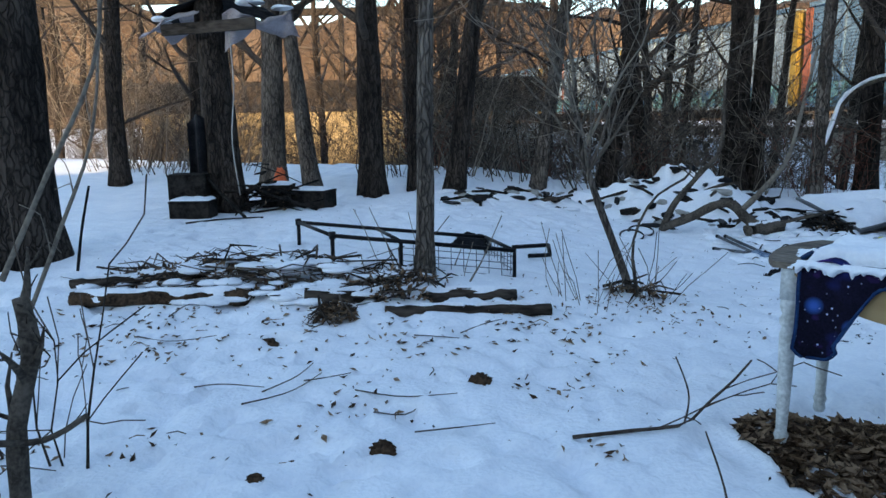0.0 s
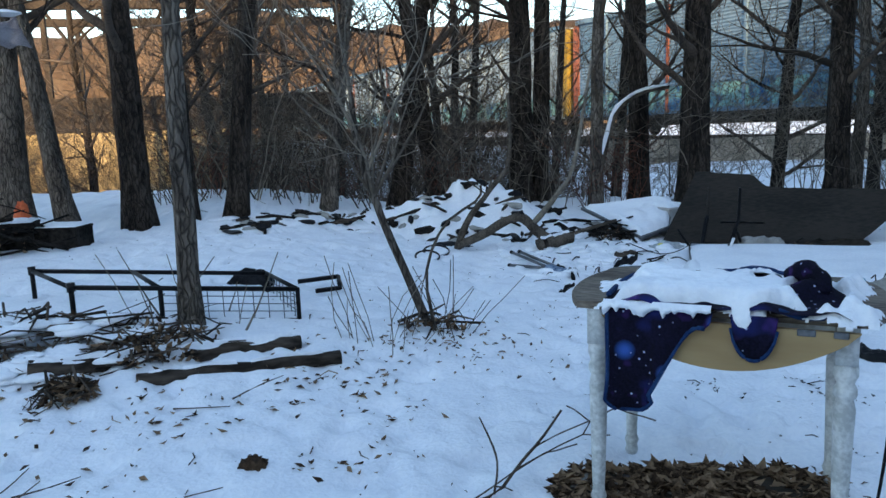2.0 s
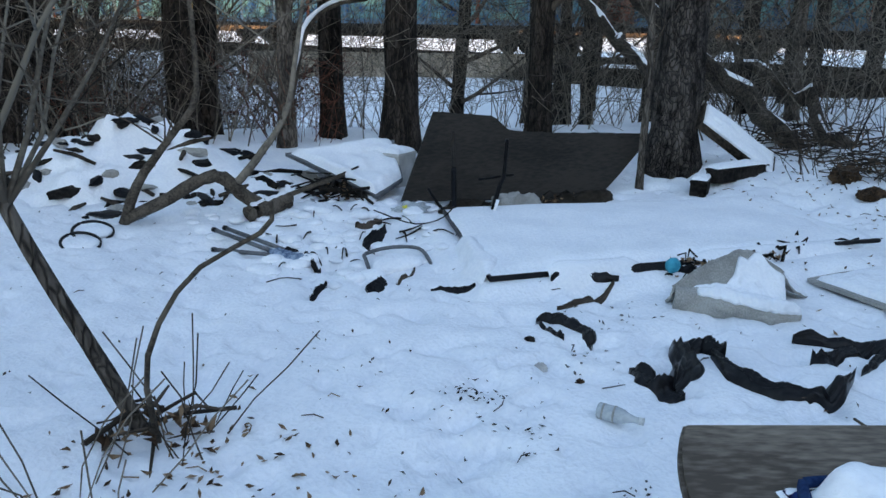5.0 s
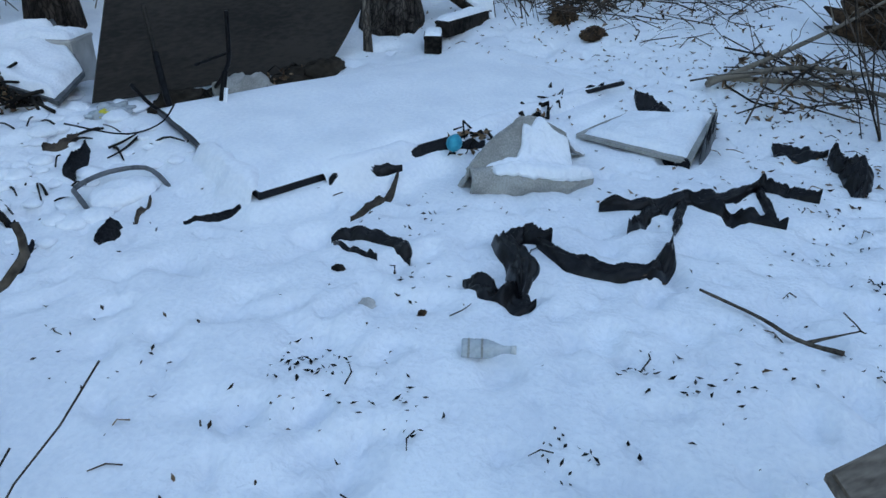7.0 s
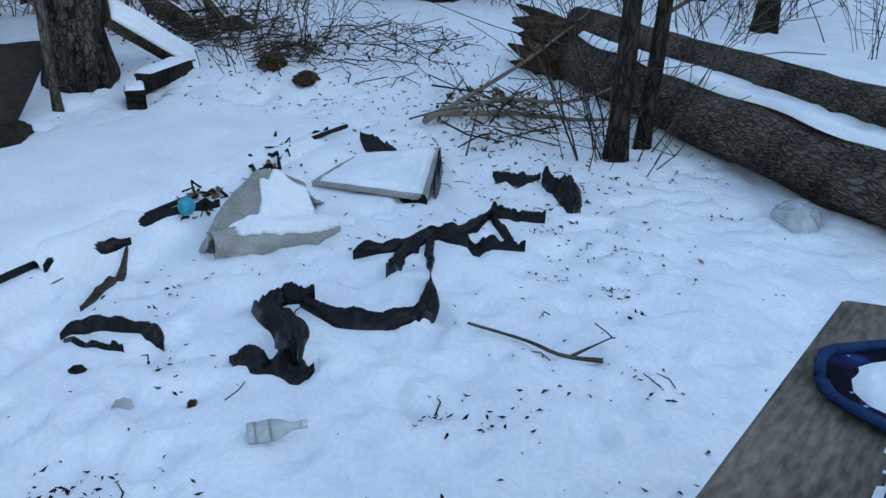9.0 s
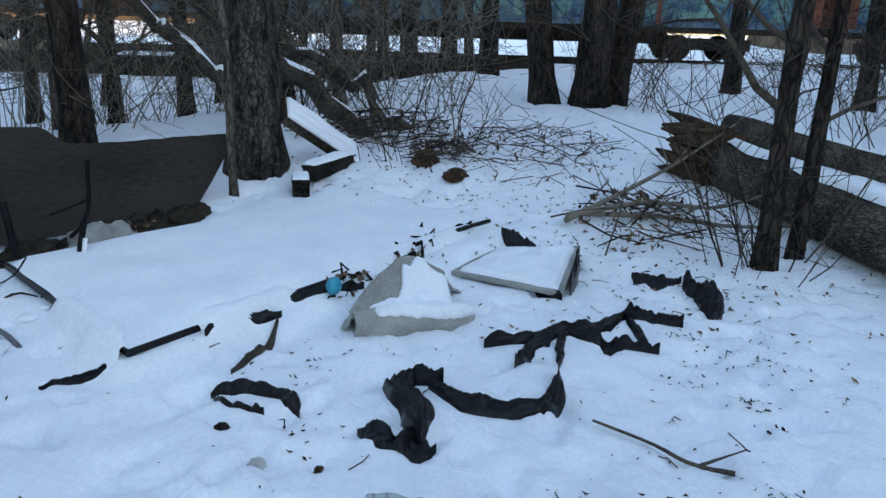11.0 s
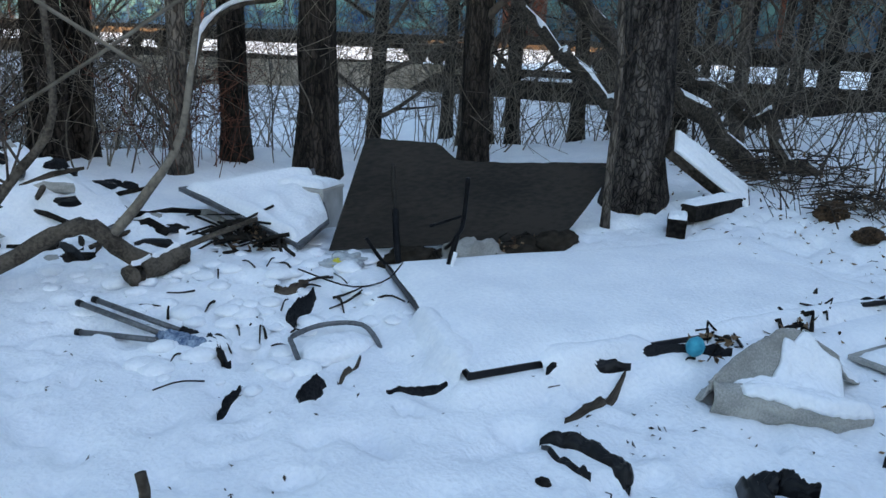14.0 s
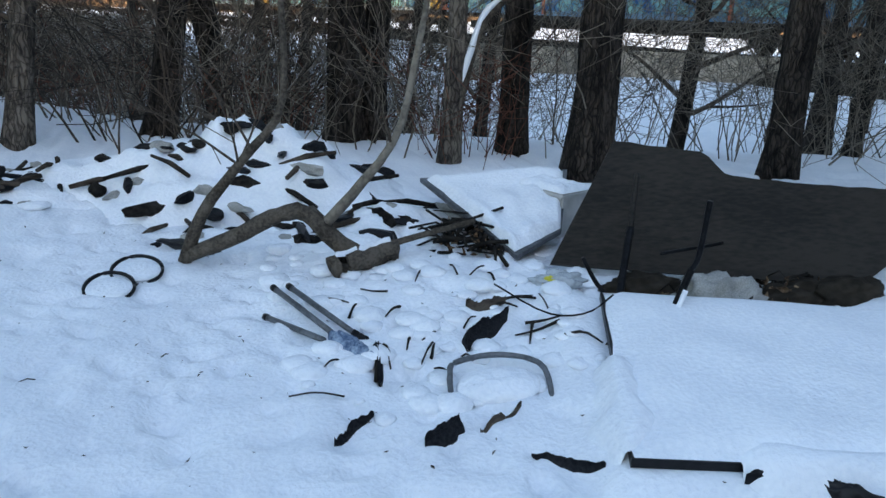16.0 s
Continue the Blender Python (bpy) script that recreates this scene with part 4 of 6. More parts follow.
stick([(0.57, 2.73, 0.01), (0.85, 2.82, 0.02), (1.04, 2.87, 0.02), (1.15, 2.92, 0.10), (1.25, 2.95, 0.18), (1.33, 2.97, 0.27)], 0.009, 0.004, "thin forked twig rising out of the snow", twigs=3, seed=2)
stick([(1.04, 2.87, 0.02), (1.06, 2.90, 0.14), (1.0, 2.9, 0.3)], 0.005, 0.003, "thin upright twig in snow", seed=3)
stick([(1.05, 2.2, 0.0), (1.02, 2.25, 0.12), (0.97, 2.3, 0.25)], 0.005, 0.003, "thin upright twig in snow", seed=4)
stick([(1.20, 4.95, 0.0), (1.12, 4.72, 0.42), (1.20, 4.53, 0.75), (1.36, 4.36, 0.92), (1.375, 4.35, 1.00)], 0.010, 0.006, "dark bent dead branch rising from the brush", BARK_S, seed=5, name="bent_branch", cat="branch")
stick([(3.45, 3.58, 0.03), (3.36, 3.36, 0.02), (3.28, 3.22, 0.01), (3.22, 3.08, 0.02)], 0.006, 0.010, "dark thin stick half sunk in snow", BARK_S, seed=7, twigs=1)
stick([(-2.92, 5.11, 0.0), (-2.86, 5.12, 0.3), (-2.78, 5.13, 0.62)], 0.012, 0.009, "dark stake leaning in the snow", BLACK_M, seed=8, name="stake", cat="stake")
stick([(2.02, 2.25, 0.0), (2.02, 2.2, 0.3), (2.0, 2.15, 0.62)], 0.006, 0.004, "thin dark upright stem", BLACK_M, seed=9)
stick([(-1.36, 2.1, -0.02), (-1.38, 2.15, 0.3), (-1.33, 2.2, 0.55), (-1.38, 2.25, 0.72)], 0.036, 0.028, "grey broken sapling stub", BARK_S, seed=10, name="sapling_stub", cat="tree", twigs=5)
stick([(-1.5, 2.0, 0.30), (-1.3, 2.15, 0.29), (-1.15, 2.2, 0.31)], 0.013, 0.010, "short dark dead branch", BARK_S, seed=11, name="dead_branch", cat="branch")
stick([(-2.5, 3.7, 0.35), (-2.25, 3.8, 0.9), (-1.95, 3.9, 1.55), (-1.9, 4.0, 2.3)], 0.018, 0.008, "long pale leaning dead branch", TWIG_P, seed=12, name="dead_branch", cat="branch", twigs=3)
stick([(-2.4, 3.6, 0.0), (-2.2, 3.8, 0.6), (-2.02, 3.95, 1.2), (-1.98, 4.1, 2.2)], 0.014, 0.007, "long pale leaning dead branch", TWIG_P, seed=13, name="dead_branch", cat="branch", twigs=3)
for k in range(16):
    r_ = random.Random(500 + k)
    x, y = r_.uniform(-2.2, 0.6), r_.uniform(1.4, 4.2)
    a, l = r_.uniform(-0.6, 0.9), r_.uniform(0.2, 0.55)
    stick([(x, y, 0.008), (x + l * 0.5 * math.cos(a), y + l * 0.5 * math.sin(a), r_.uniform(0.01, 0.06)), (x + l * math.cos(a + 0.3), y + l * math.sin(a + 0.3), 0.012)], 0.004, 0.002, "thin curved twig lying on snow", seed=k, n=8)

# ---- wire cage, logs and brush heap ----
def rod(b, p, q, r=0.012, seg=6):
    b.add(tube([p, q], [r, r], seg))
def build_cage():
    O = Vector((-0.5, 5.6, gz(-0.5, 5.6)))
    t = thing("wire_cage", O, "black tubular frame with wire mesh panels, collapsed in the snow", "cage")
    A, B = Vector((-1.46, 6.0, 0.46)) - O, Vector((-0.98, 5.2, 0.47)) - O
    C, D = Vector((0.13, 6.0, 0.33)) - O, Vector((0.36, 5.2, 0.36)) - O
    dn = Vector((0, 0, -0.24))
    mid1, mid2 = A.lerp(C, 0.42), B.lerp(D, 0.38)
    for p, q in ((A, C), (B, D), (A, B), (C, D), (C + dn, D + dn), (B + dn, D + dn), (A, A + dn), (B, B + dn), (C, C + dn), (D, D + dn), (mid2, mid2 + dn * 1.1), (mid1, mid2)):
        b = Bag()
        rod(b, p, q, 0.016)
        b.done("frame_tube", BLACK_M, t)
    for p in (A, B):
        b = Bag()
        b.add(tube([p + Vector((0, 0, -0.025)), p + Vector((0, 0, 0.03))], [0.026, 0.026], 8))
        b.done("corner_cap", BLACK_P, t)
    for (p, q) in ((C, D), (mid2, D)):
        b = Bag()
        for i in range(1, 9):
            rod(b, p.lerp(q, i / 9), p.lerp(q, i / 9) + dn, 0.003, 4)
        for i in range(1, 5):
            rod(b, p + dn * i / 5, q + dn * i / 5, 0.003, 4)
        b.done("wire_mesh", GREY_M, t)
build_cage()
def lump(name, at, size, label, cat, material, seed, rough=0.25, freq=2.5, snow=0.0, group=""):
    """An irregular rounded mass resting on the snow; snow: how much of its top is covered."""
    x, y = at
    t = thing(name, (x, y, gz(x, y)), label, cat, group)
    bm = bmesh.new()
    bmesh.ops.create_icosphere(bm, subdivisions=4, radius=1)
    for v in bm.verts:
        n_ = noise.noise(v.co * freq + Vector((seed * 3.1, 0, 0))) + 0.5 * noise.noise(v.co * freq * 2.3 + Vector((seed, 4, 0)))
        v.co *= 1 + rough * n_
        v.co = Vector((v.co.x * size[0], v.co.y * size[1], max(v.co.z, -0.3) * size[2]))
    part("body", bm, material, t, smooth=True)
    if snow:
        bm = bmesh.new()
        bmesh.ops.create_icosphere(bm, subdivisions=4, radius=1)
        for v in bm.verts:
            n_ = noise.noise(v.co * freq + Vector((seed * 3.1, 0, 0))) + 0.5 * noise.noise(v.co * freq * 2.3 + Vector((seed, 4, 0)))
            k = v.co.z - (0.55 - snow) + 0.4 * noise.noise(v.co * 3 + Vector((9, seed, 0)))
            v.co *= 1 + rough * n_ + (0.08 if k > 0 else -0.08)
            v.co = Vector((v.co.x * size[0], v.co.y * size[1], max(v.co.z, -0.3) * size[2] + (0.012 if k > 0 else 0)))
        part("snow_cap", bm, SNOW, t, smooth=True)
    return t
lump("cushion", (0.0, 6.25), (0.16, 0.1, 0.11), "dark sodden cushion with a snow rim", "cushion", CLOTH_K, 4)
def bar_thing(name, pts, r, material, label, cat):
    o = Vector(pts[0])
    t = thing(name, o, label, cat)
    for a, b_ in zip(pts, pts[1:]):
        b = Bag()
        rod(b, Vector(a) - o, Vector(b_) - o, r)
        b.done("bar", material, t)
    return t
z0 = gz(0.5, 5.9)
bar_thing("bent_tray", [(0.35, 6.15, z0 + 0.06), (0.66, 6.2, z0 + 0.07), (0.66, 5.95, z0 + 0.03), (0.48, 5.9, z0 + 0.03)], 0.018, BLACK_M, "black bent metal tray edge in snow", "tray")

def log_thing(p, q, r, label, seed, material=WOOD_OLD, snow=0.5, name="log", rend=None, crook=0.0):
    """A fallen log with ragged ends and a ridge of snow along its top."""
    P, Q = Vector(p), Vector(q)
    t = thing(name, P, label, "log")
    n = 14
    pts = [(Q - P) * (i / (n - 1)) + Vector((noise.noise((i * 0.5, seed, 0)), noise.noise((i * 0.5, seed, 5)), noise.noise((i * 0.5, seed, 8)))) * (r * 0.3 + crook * math.sin(math.pi * i / (n - 1))) for i in range(n)]
    b = Bag()
    re = rend or r
    b.add(tube(pts, [(r + (re - r) * i / (n - 1)) * (1 + 0.16 * noise.noise((i * 0.9, seed, 1))) for i in range(n)], 20, 0.3 if r < 0.1 else 0.16, seed))
    stem = b.done("trunk", material, t)
    if snow:
        v, f = [], []
        side = (Q - P).cross(Vector((0, 0, 1))).normalized()
        m = 60
        for i in range(m + 1):
            u = i / m
            k = u * (n - 1)
            a = min(int(k), n - 2)
            c = pts[a].lerp(pts[a + 1], k - a)
            rr = r + (re - r) * u
            w = rr * snow * (0.75 + 0.8 * noise.noise((u * 9, seed, 3)))
            w = max(w, 0.001) * min(1, 8 * u + 0.05, 8 * (1 - u) + 0.05)
            for j in range(7):
                s = -1 + 2 * j / 6
                h = math.sqrt(max(0, rr * rr * 1.15 - (s * w) ** 2)) + (0.02 + 0.12 * rr) * (1 - s * s) * (w > rr * 0.15) - 0.01
                v.append(c + side * (s * w) + Vector((0, 0, h)))
        for i in range(m):
            for j in range(6):
                a = i * 7 + j
                f.append((a, a + 1, a + 8, a + 7))
        link_mesh("snow_ridge", v, f, SNOW, stem)
    return t
log_thing((-0.98, 4.38, gz(-0.98, 4.38) + 0.03), (0.36, 4.72, gz(0.36, 4.7) + 0.05), 0.05, "split weathered log with snow along its top", 1, snow=0.9)
log_thing((-0.45, 4.28, gz(-0.4, 4.28) + 0.01), (0.58, 4.42, gz(0.58, 4.42) + 0.02), 0.038, "thin dark weathered pole in snow", 2, snow=0.25)
log_thing((-2.5, 4.32, gz(-2.5, 4.3) + 0.03), (-1.35, 4.42, gz(-1.35, 4.4) + 0.03), 0.05, "rotten brown log crusted with snow", 3, ROTW, snow=0.9)
log_thing((-2.7, 4.65, gz(-2.7, 4.65) + 0.04), (-1.75, 4.85, gz(-1.75, 4.85) + 0.05), 0.03, "dead grey pole on the brush heap", 4, snow=0.3)
def heap(name, cx, cy, rx, ry, h, n, label, seed, leaves=0, L=(0.2, 0.7), R=(0.003, 0.009), material=TWIG):
    rng = random.Random(seed)
    o = Vector((cx, cy, gz(cx, cy)))
    t = thing(name, o, label, "brush heap")
    b = Bag()
    for _ in range(n):
        a, q = rng.uniform(0, 6.28), math.sqrt(rng.random())
        x, y = cx + rx * q * math.cos(a), cy + ry * q * math.sin(a)
        z = gz(x, y) + 0.01 + h * (1 - q * q) * rng.random()
        an, l = rng.uniform(0, 6.28), rng.uniform(*L)
        d = Vector((math.cos(an), math.sin(an) * 0.7, rng.gauss(0, 0.16))) * l
        p = Vector((x, y, z)) - o
        r = rng.uniform(*R)
        b.add(tube([p - d * 0.5, p + Vector((rng.gauss(0, 0.03), rng.gauss(0, 0.03), rng.gauss(0.02, 0.03))), p + d * 0.5], [r, r * 0.9, r * 0.5], 5))
    s = b.done("stick_tangle", material, t)
    s["kind"] = "stuff"
    if leaves:
        c = Bag()
        for _ in range(leaves):
            a, q = rng.uniform(0, 6.28), math.sqrt(rng.random())
            x, y = cx + rx * q * math.cos(a), cy + ry * q * math.sin(a)
            c.add(leaf_vf(Vector((x, y, gz(x, y) + 0.015 + h * 0.8 * (1 - q * q) * rng.random())) - o, rng.uniform(0.03, 0.09), rng, 0.6, 0.8))
        s = c.done("dead_leaves", LEAF, t, smooth=False)
        s["kind"] = "stuff"
heap("brush_heap", -1.35, 4.85, 1.25, 0.42, 0.17, 230, "heap of twigs, bark and dead leaves crusted with snow", 11, 520)
heap("brush_heap", -0.45, 4.6, 0.3, 0.25, 0.16, 70, "tuft of dead leaves and twigs by the log", 12, 200, (0.1, 0.35))
heap("brush_heap", -0.72, 4.12, 0.13, 0.11, 0.10, 40, "clump of dry leaves against the log", 13, 120, (0.08, 0.22))
heap("brush_heap", 1.2, 5.0, 0.2, 0.16, 0.14, 16, "twigs and stubs round the sapling's foot", 14, 45, (0.1, 0.4), (0.003, 0.012))
heap("brush_heap", 6.35, 3.45, 0.6, 0.45, 0.16, 42, "heap of long dead branches in the snow", 15, 150, (0.3, 1.1), (0.003, 0.009), TWIG)
heap("brush_heap", 8.1, 4.5, 1.2, 0.9, 0.14, 130, "thin fallen branches strewn on snow", 16, 60, (0.3, 1.0), (0.002, 0.006))
heap("brush_heap", 7.6, 5.3, 0.4, 0.3, 0.15, 60, "tangle of twigs by the stump", 17, 60, (0.2, 0.6), (0.003, 0.009))
heap("brush_heap", 8.6, 6.2, 0.9, 0.7, 0.25, 120, "tangle of fallen branches under brush", 18, 40, (0.4, 1.2), (0.003, 0.010))
for k, c in enumerate([[(6.05, 3.95, 0.05), (6.6, 3.5, 0.18), (7.0, 3.1, 0.32), (7.5, 2.7, 0.5)], [(6.1, 3.95, 0.06), (6.4, 3.4, 0.12), (6.5, 2.9, 0.12), (6.6, 2.5, 0.2)], [(6.2, 3.9, 0.05), (6.35, 3.3, 0.06), (6.3, 2.8, 0.05), (6.2, 2.4, 0.1)]]):
    stick(c, 0.022, 0.008, "long pale fallen branch", TWIG_P, seed=40 + k, name="fallen_branch", cat="branch", twigs=4)

# ---- fallen trunks ----
log_thing((7.65, 2.95, 0.46), (3.5, 0.5, 0.09), 0.20, "thick fallen tree trunk with ridged bark and snow on top", 21, BARK_L, 0.42, "fallen_log", 0.215)
log_thing((9.6, 2.5, 0.50), (6.0, 0.0, 0.22), 0.15, "second fallen trunk lined with snow", 22, BARK_L, 0.3, "fallen_log", 0.17)
def build_rot_end():
    t = thing("hollow_trunk_end", (7.62, 2.93, 0.2), "splintered rotten hollow end of the fallen trunk", "trunk")
    rng = random.Random(4)
    for k in range(15):
        b = Bag()
        a = 6.28 * k / 15
        p = Vector((0, 0.0, 0.27)) + Vector((math.cos(a) * 0.16, -math.cos(a) * 0.18, math.sin(a) * 0.22))
        l = rng.uniform(0.15, 0.5) * (1.3 if math.sin(a) > 0.4 else 0.8)
        d = Vector((0.72, 0.62, rng.uniform(-0.1, 0.25)))
        b.add(tube([p - d * 0.3, p + d * l * 0.5, p + d * l], [0.07, 0.05, 0.012], 6, 0.4, k))
        b.done("splinter", ROTW, t)
build_rot_end()
log_thing((7.5, 7.2, 0.75), (8.1, 9.6, 2.15), 0.075, "dead leaning trunk topped with snow", 23, BARK_L, 0.75, "leaning_trunk", 0.06, 0.4)
log_thing((8.4, 6.35, 0.30), (8.0, 9.2, 2.5), 0.11, "dead leaning trunk topped with snow", 24, BARK_L, 0.7, "leaning_trunk", 0.09, 0.4)
log_thing((8.9, 5.9, 0.25), (8.9, 7.6, 1.4), 0.08, "broken leaning trunk in brush", 25, BARK_L, 0.35, "leaning_trunk", 0.05, 0.4)
def build_bent_limb():
    o = Vector((4.5, 10.4, 0.42))
    t = thing("bent_limb", o, "bent limb of the grey tree, laden with snow", "branch")
    p = curve_pts([(0, 0, 0.0), (0.12, -0.02, 0.55), (0.28, -0.05, 1.05), (0.62, -0.08, 1.3), (1.05, -0.1, 1.38)], 16)
    b = Bag()
    b.add(tube(p, [0.055 - 0.002 * i for i in range(16)], 10, 0.2, 3))
    b.done("limb", BARK_S, t)
    b = Bag()
    b.add(tube([q + Vector((-0.02, -0.02, 0.035)) for q in p[2:]], [0.034 - 0.0012 * i for i in range(14)], 8, 0.7, 5))
    b.done("snow_ridge", SNOW, t)
build_bent_limb()

# ---- camp under the cloth-hung tree ----
def crate(name, at, size, yaw, label, cat, material, snow=0.04, tilt=0.0, dz=0.0):
    x, y = at
    t = thing(name, (x, y, gz(x, y) + dz), label, cat)
    t.rotation_euler = (tilt, 0, radians(yaw))
    bm = bevel_box(size, 0.012, 2)
    bmesh.ops.translate(bm, vec=(0, 0, size[2] / 2 - 0.015), verts=bm.verts)
    body = part("body", bm, material, t)
    bm = bevel_box((size[0] + 0.01, size[1] + 0.01, 0.025), 0.006, 1)
    bmesh.ops.translate(bm, vec=(0, 0, size[2] - 0.03), verts=bm.verts)
    part("rim", bm, material, body)
    if snow:
        v, f = [], []
        n = 18
        for i in range(n + 1):
            for j in range(n + 1):
                a, c = -1 + 2 * i / n, -1 + 2 * j / n
                e = 1 - max(abs(a), abs(c)) ** 6
                v.append((a * size[0] * 0.49, c * size[1] * 0.49, size[2] - 0.012 + snow * e ** 0.5 * (0.85 + 0.4 * noise.noise((a * 3, c * 3, x)))))
        for i in range(n):
            for j in range(n):
                q = i * (n + 1) + j
                f.append((q, q + n + 1, q + n + 2, q + 1))
        link_mesh("snow_cap", v, f, SNOW, t)
    return t
crate("crate", (-3.25, 8.0), (0.42, 0.36, 0.46), 8, "charred dark crate beside the tree", "crate", CHAR, 0.0)
crate("crate", (-3.12, 7.72), (0.44, 0.3, 0.2), 4, "low dark crate with snow on top", "crate", CHAR, 0.03)
crate("crate", (-2.02, 8.55), (0.5, 0.36, 0.24), -12, "low dark box with snow on top", "box", CHAR, 0.03)
crate("crate", (-2.4, 8.5), (0.34, 0.36, 0.26), 5, "dark box with snow on top", "box", CHAR, 0.03)
heap("camp_debris", -2.5, 8.25, 0.35, 0.3, 0.55, 50, "tangle of dark poles and scraps by the tree", 51, 30, (0.3, 0.9), (0.008, 0.02), CHAR)
stick([(-3.1, 8.0, 0.45), (-2.75, 7.75, 0.22), (-2.5, 7.6, 0.03)], 0.02, 0.016, "dark pole leaning on the crate", CHAR, seed=52, name="pole", cat="pole")
stick([(-3.1, 7.45, 0.01), (-2.7, 7.5, 0.02), (-2.3, 7.6, 0.02)], 0.010, 0.008, "dark rod lying on snow", CHAR, seed=53, name="rod", cat="rod")
lump("seat_bucket", (-2.62, 9.3), (0.1, 0.1, 0.35), "orange-red plastic tub among the debris", "tub", ORANGE, 5)
def build_canopy():
    o = Vector((-2.95, 8.15, 2.2))
    t = thing("torn_canopy", o, "faded torn cloth slung over a plank, snow in folds", "canopy")
    bm = bevel_box((1.05, 0.05, 0.12), 0.006, 1)
    bmesh.ops.rotate(bm, matrix=Matrix.Rotation(radians(-3), 3, "Y"), verts=bm.verts)
    bmesh.ops.translate(bm, vec=(0.05, -0.23, 0.12), verts=bm.verts)
    part("plank", bm, WOOD_OLD, t, "grey nailed plank")
    def drape(name, x0, x1, fn, material):
        v, f = [], []
        nu, nv = 26, 18
        for i in range(nu + 1):
            for j in range(nv + 1):
                u, s = i / nu, j / nv
                v.append(fn(x0 + (x1 - x0) * u, u, s))
        for i in range(nu):
            for j in range(nv):
                a = i * (nv + 1) + j
                f.append((a, a + 1, a + nv + 2, a + nv + 1))
        ob = link_mesh(name, v, f, material, t)
        ob.modifiers.new("thick", "SOLIDIFY").thickness = 0.008
    def right(x, u, s):
        h = 0.42 * (1 - u * 0.45) * (0.6 + 0.4 * math.sin(u * 7 + 1))
        return (x, -0.2 + 0.35 * s * u + 0.05 * math.sin(u * 16 + s * 3), 0.25 + 0.06 * math.sin(u * 8) - 0.05 * u - h * s + 0.05 * noise.noise((u * 5, s * 5, 0)))
    def left(x, u, s):
        return (x, -0.2 + 0.8 * s + 0.04 * math.sin(u * 9), 0.18 + 0.08 * u + 0.12 * math.sin(s * 3.1) - 0.16 * (1 - u) ** 2 + 0.04 * noise.noise((u * 5, s * 5, 7)))
    def top(x, u, s):
        return (x, -0.1 + 0.9 * s, 0.26 + 0.2 * math.sin(u * 3.1) + 0.06 * noise.noise((u * 5, s * 5, 3)) - 0.1 * s)
    drape("right_flap", 0.2, 0.95, right, CLOTH_M)
    drape("left_flap", -0.75, -0.1, left, CLOTH_M)
    drape("top_sheet", -0.55, 0.7, top, CLOTH_K)
    for (x, y, z, r) in ((0.45, 0.0, 0.4, 0.13), (-0.6, 0.1, 0.26, 0.1), (0.75, 0.2, 0.36, 0.1)):
        bm = bmesh.new()
        bmesh.ops.create_icosphere(bm, subdivisions=3, radius=r)
        for q in bm.verts:
            q.co = Vector((q.co.x * 1.3 + x, q.co.y + y, q.co.z * 0.35 + z + 0.02 * noise.noise(q.co * 9)))
        part("snow_patch", bm, SNOW, t, smooth=True)
    b = Bag()
    b.add(tube(curve_pts([(0.28, -0.24, 0.1), (0.3, -0.25, -0.5), (0.25, -0.26, -1.1), (0.3, -0.25, -1.7)], 14), [0.008] * 14, 5))
    b.done("cord", CLOTH_G, t, "pale hanging cord")
    def coat(x, u, s):
        return (x, -0.05 + 0.06 * math.sin(u * 8), -0.9 - 1.15 * s * (0.8 + 0.2 * u) + 0.1 * math.sin(u * 3.1))
    drape("hanging_coat", -0.34, -0.10, coat, CLOTH_K)
build_canopy()

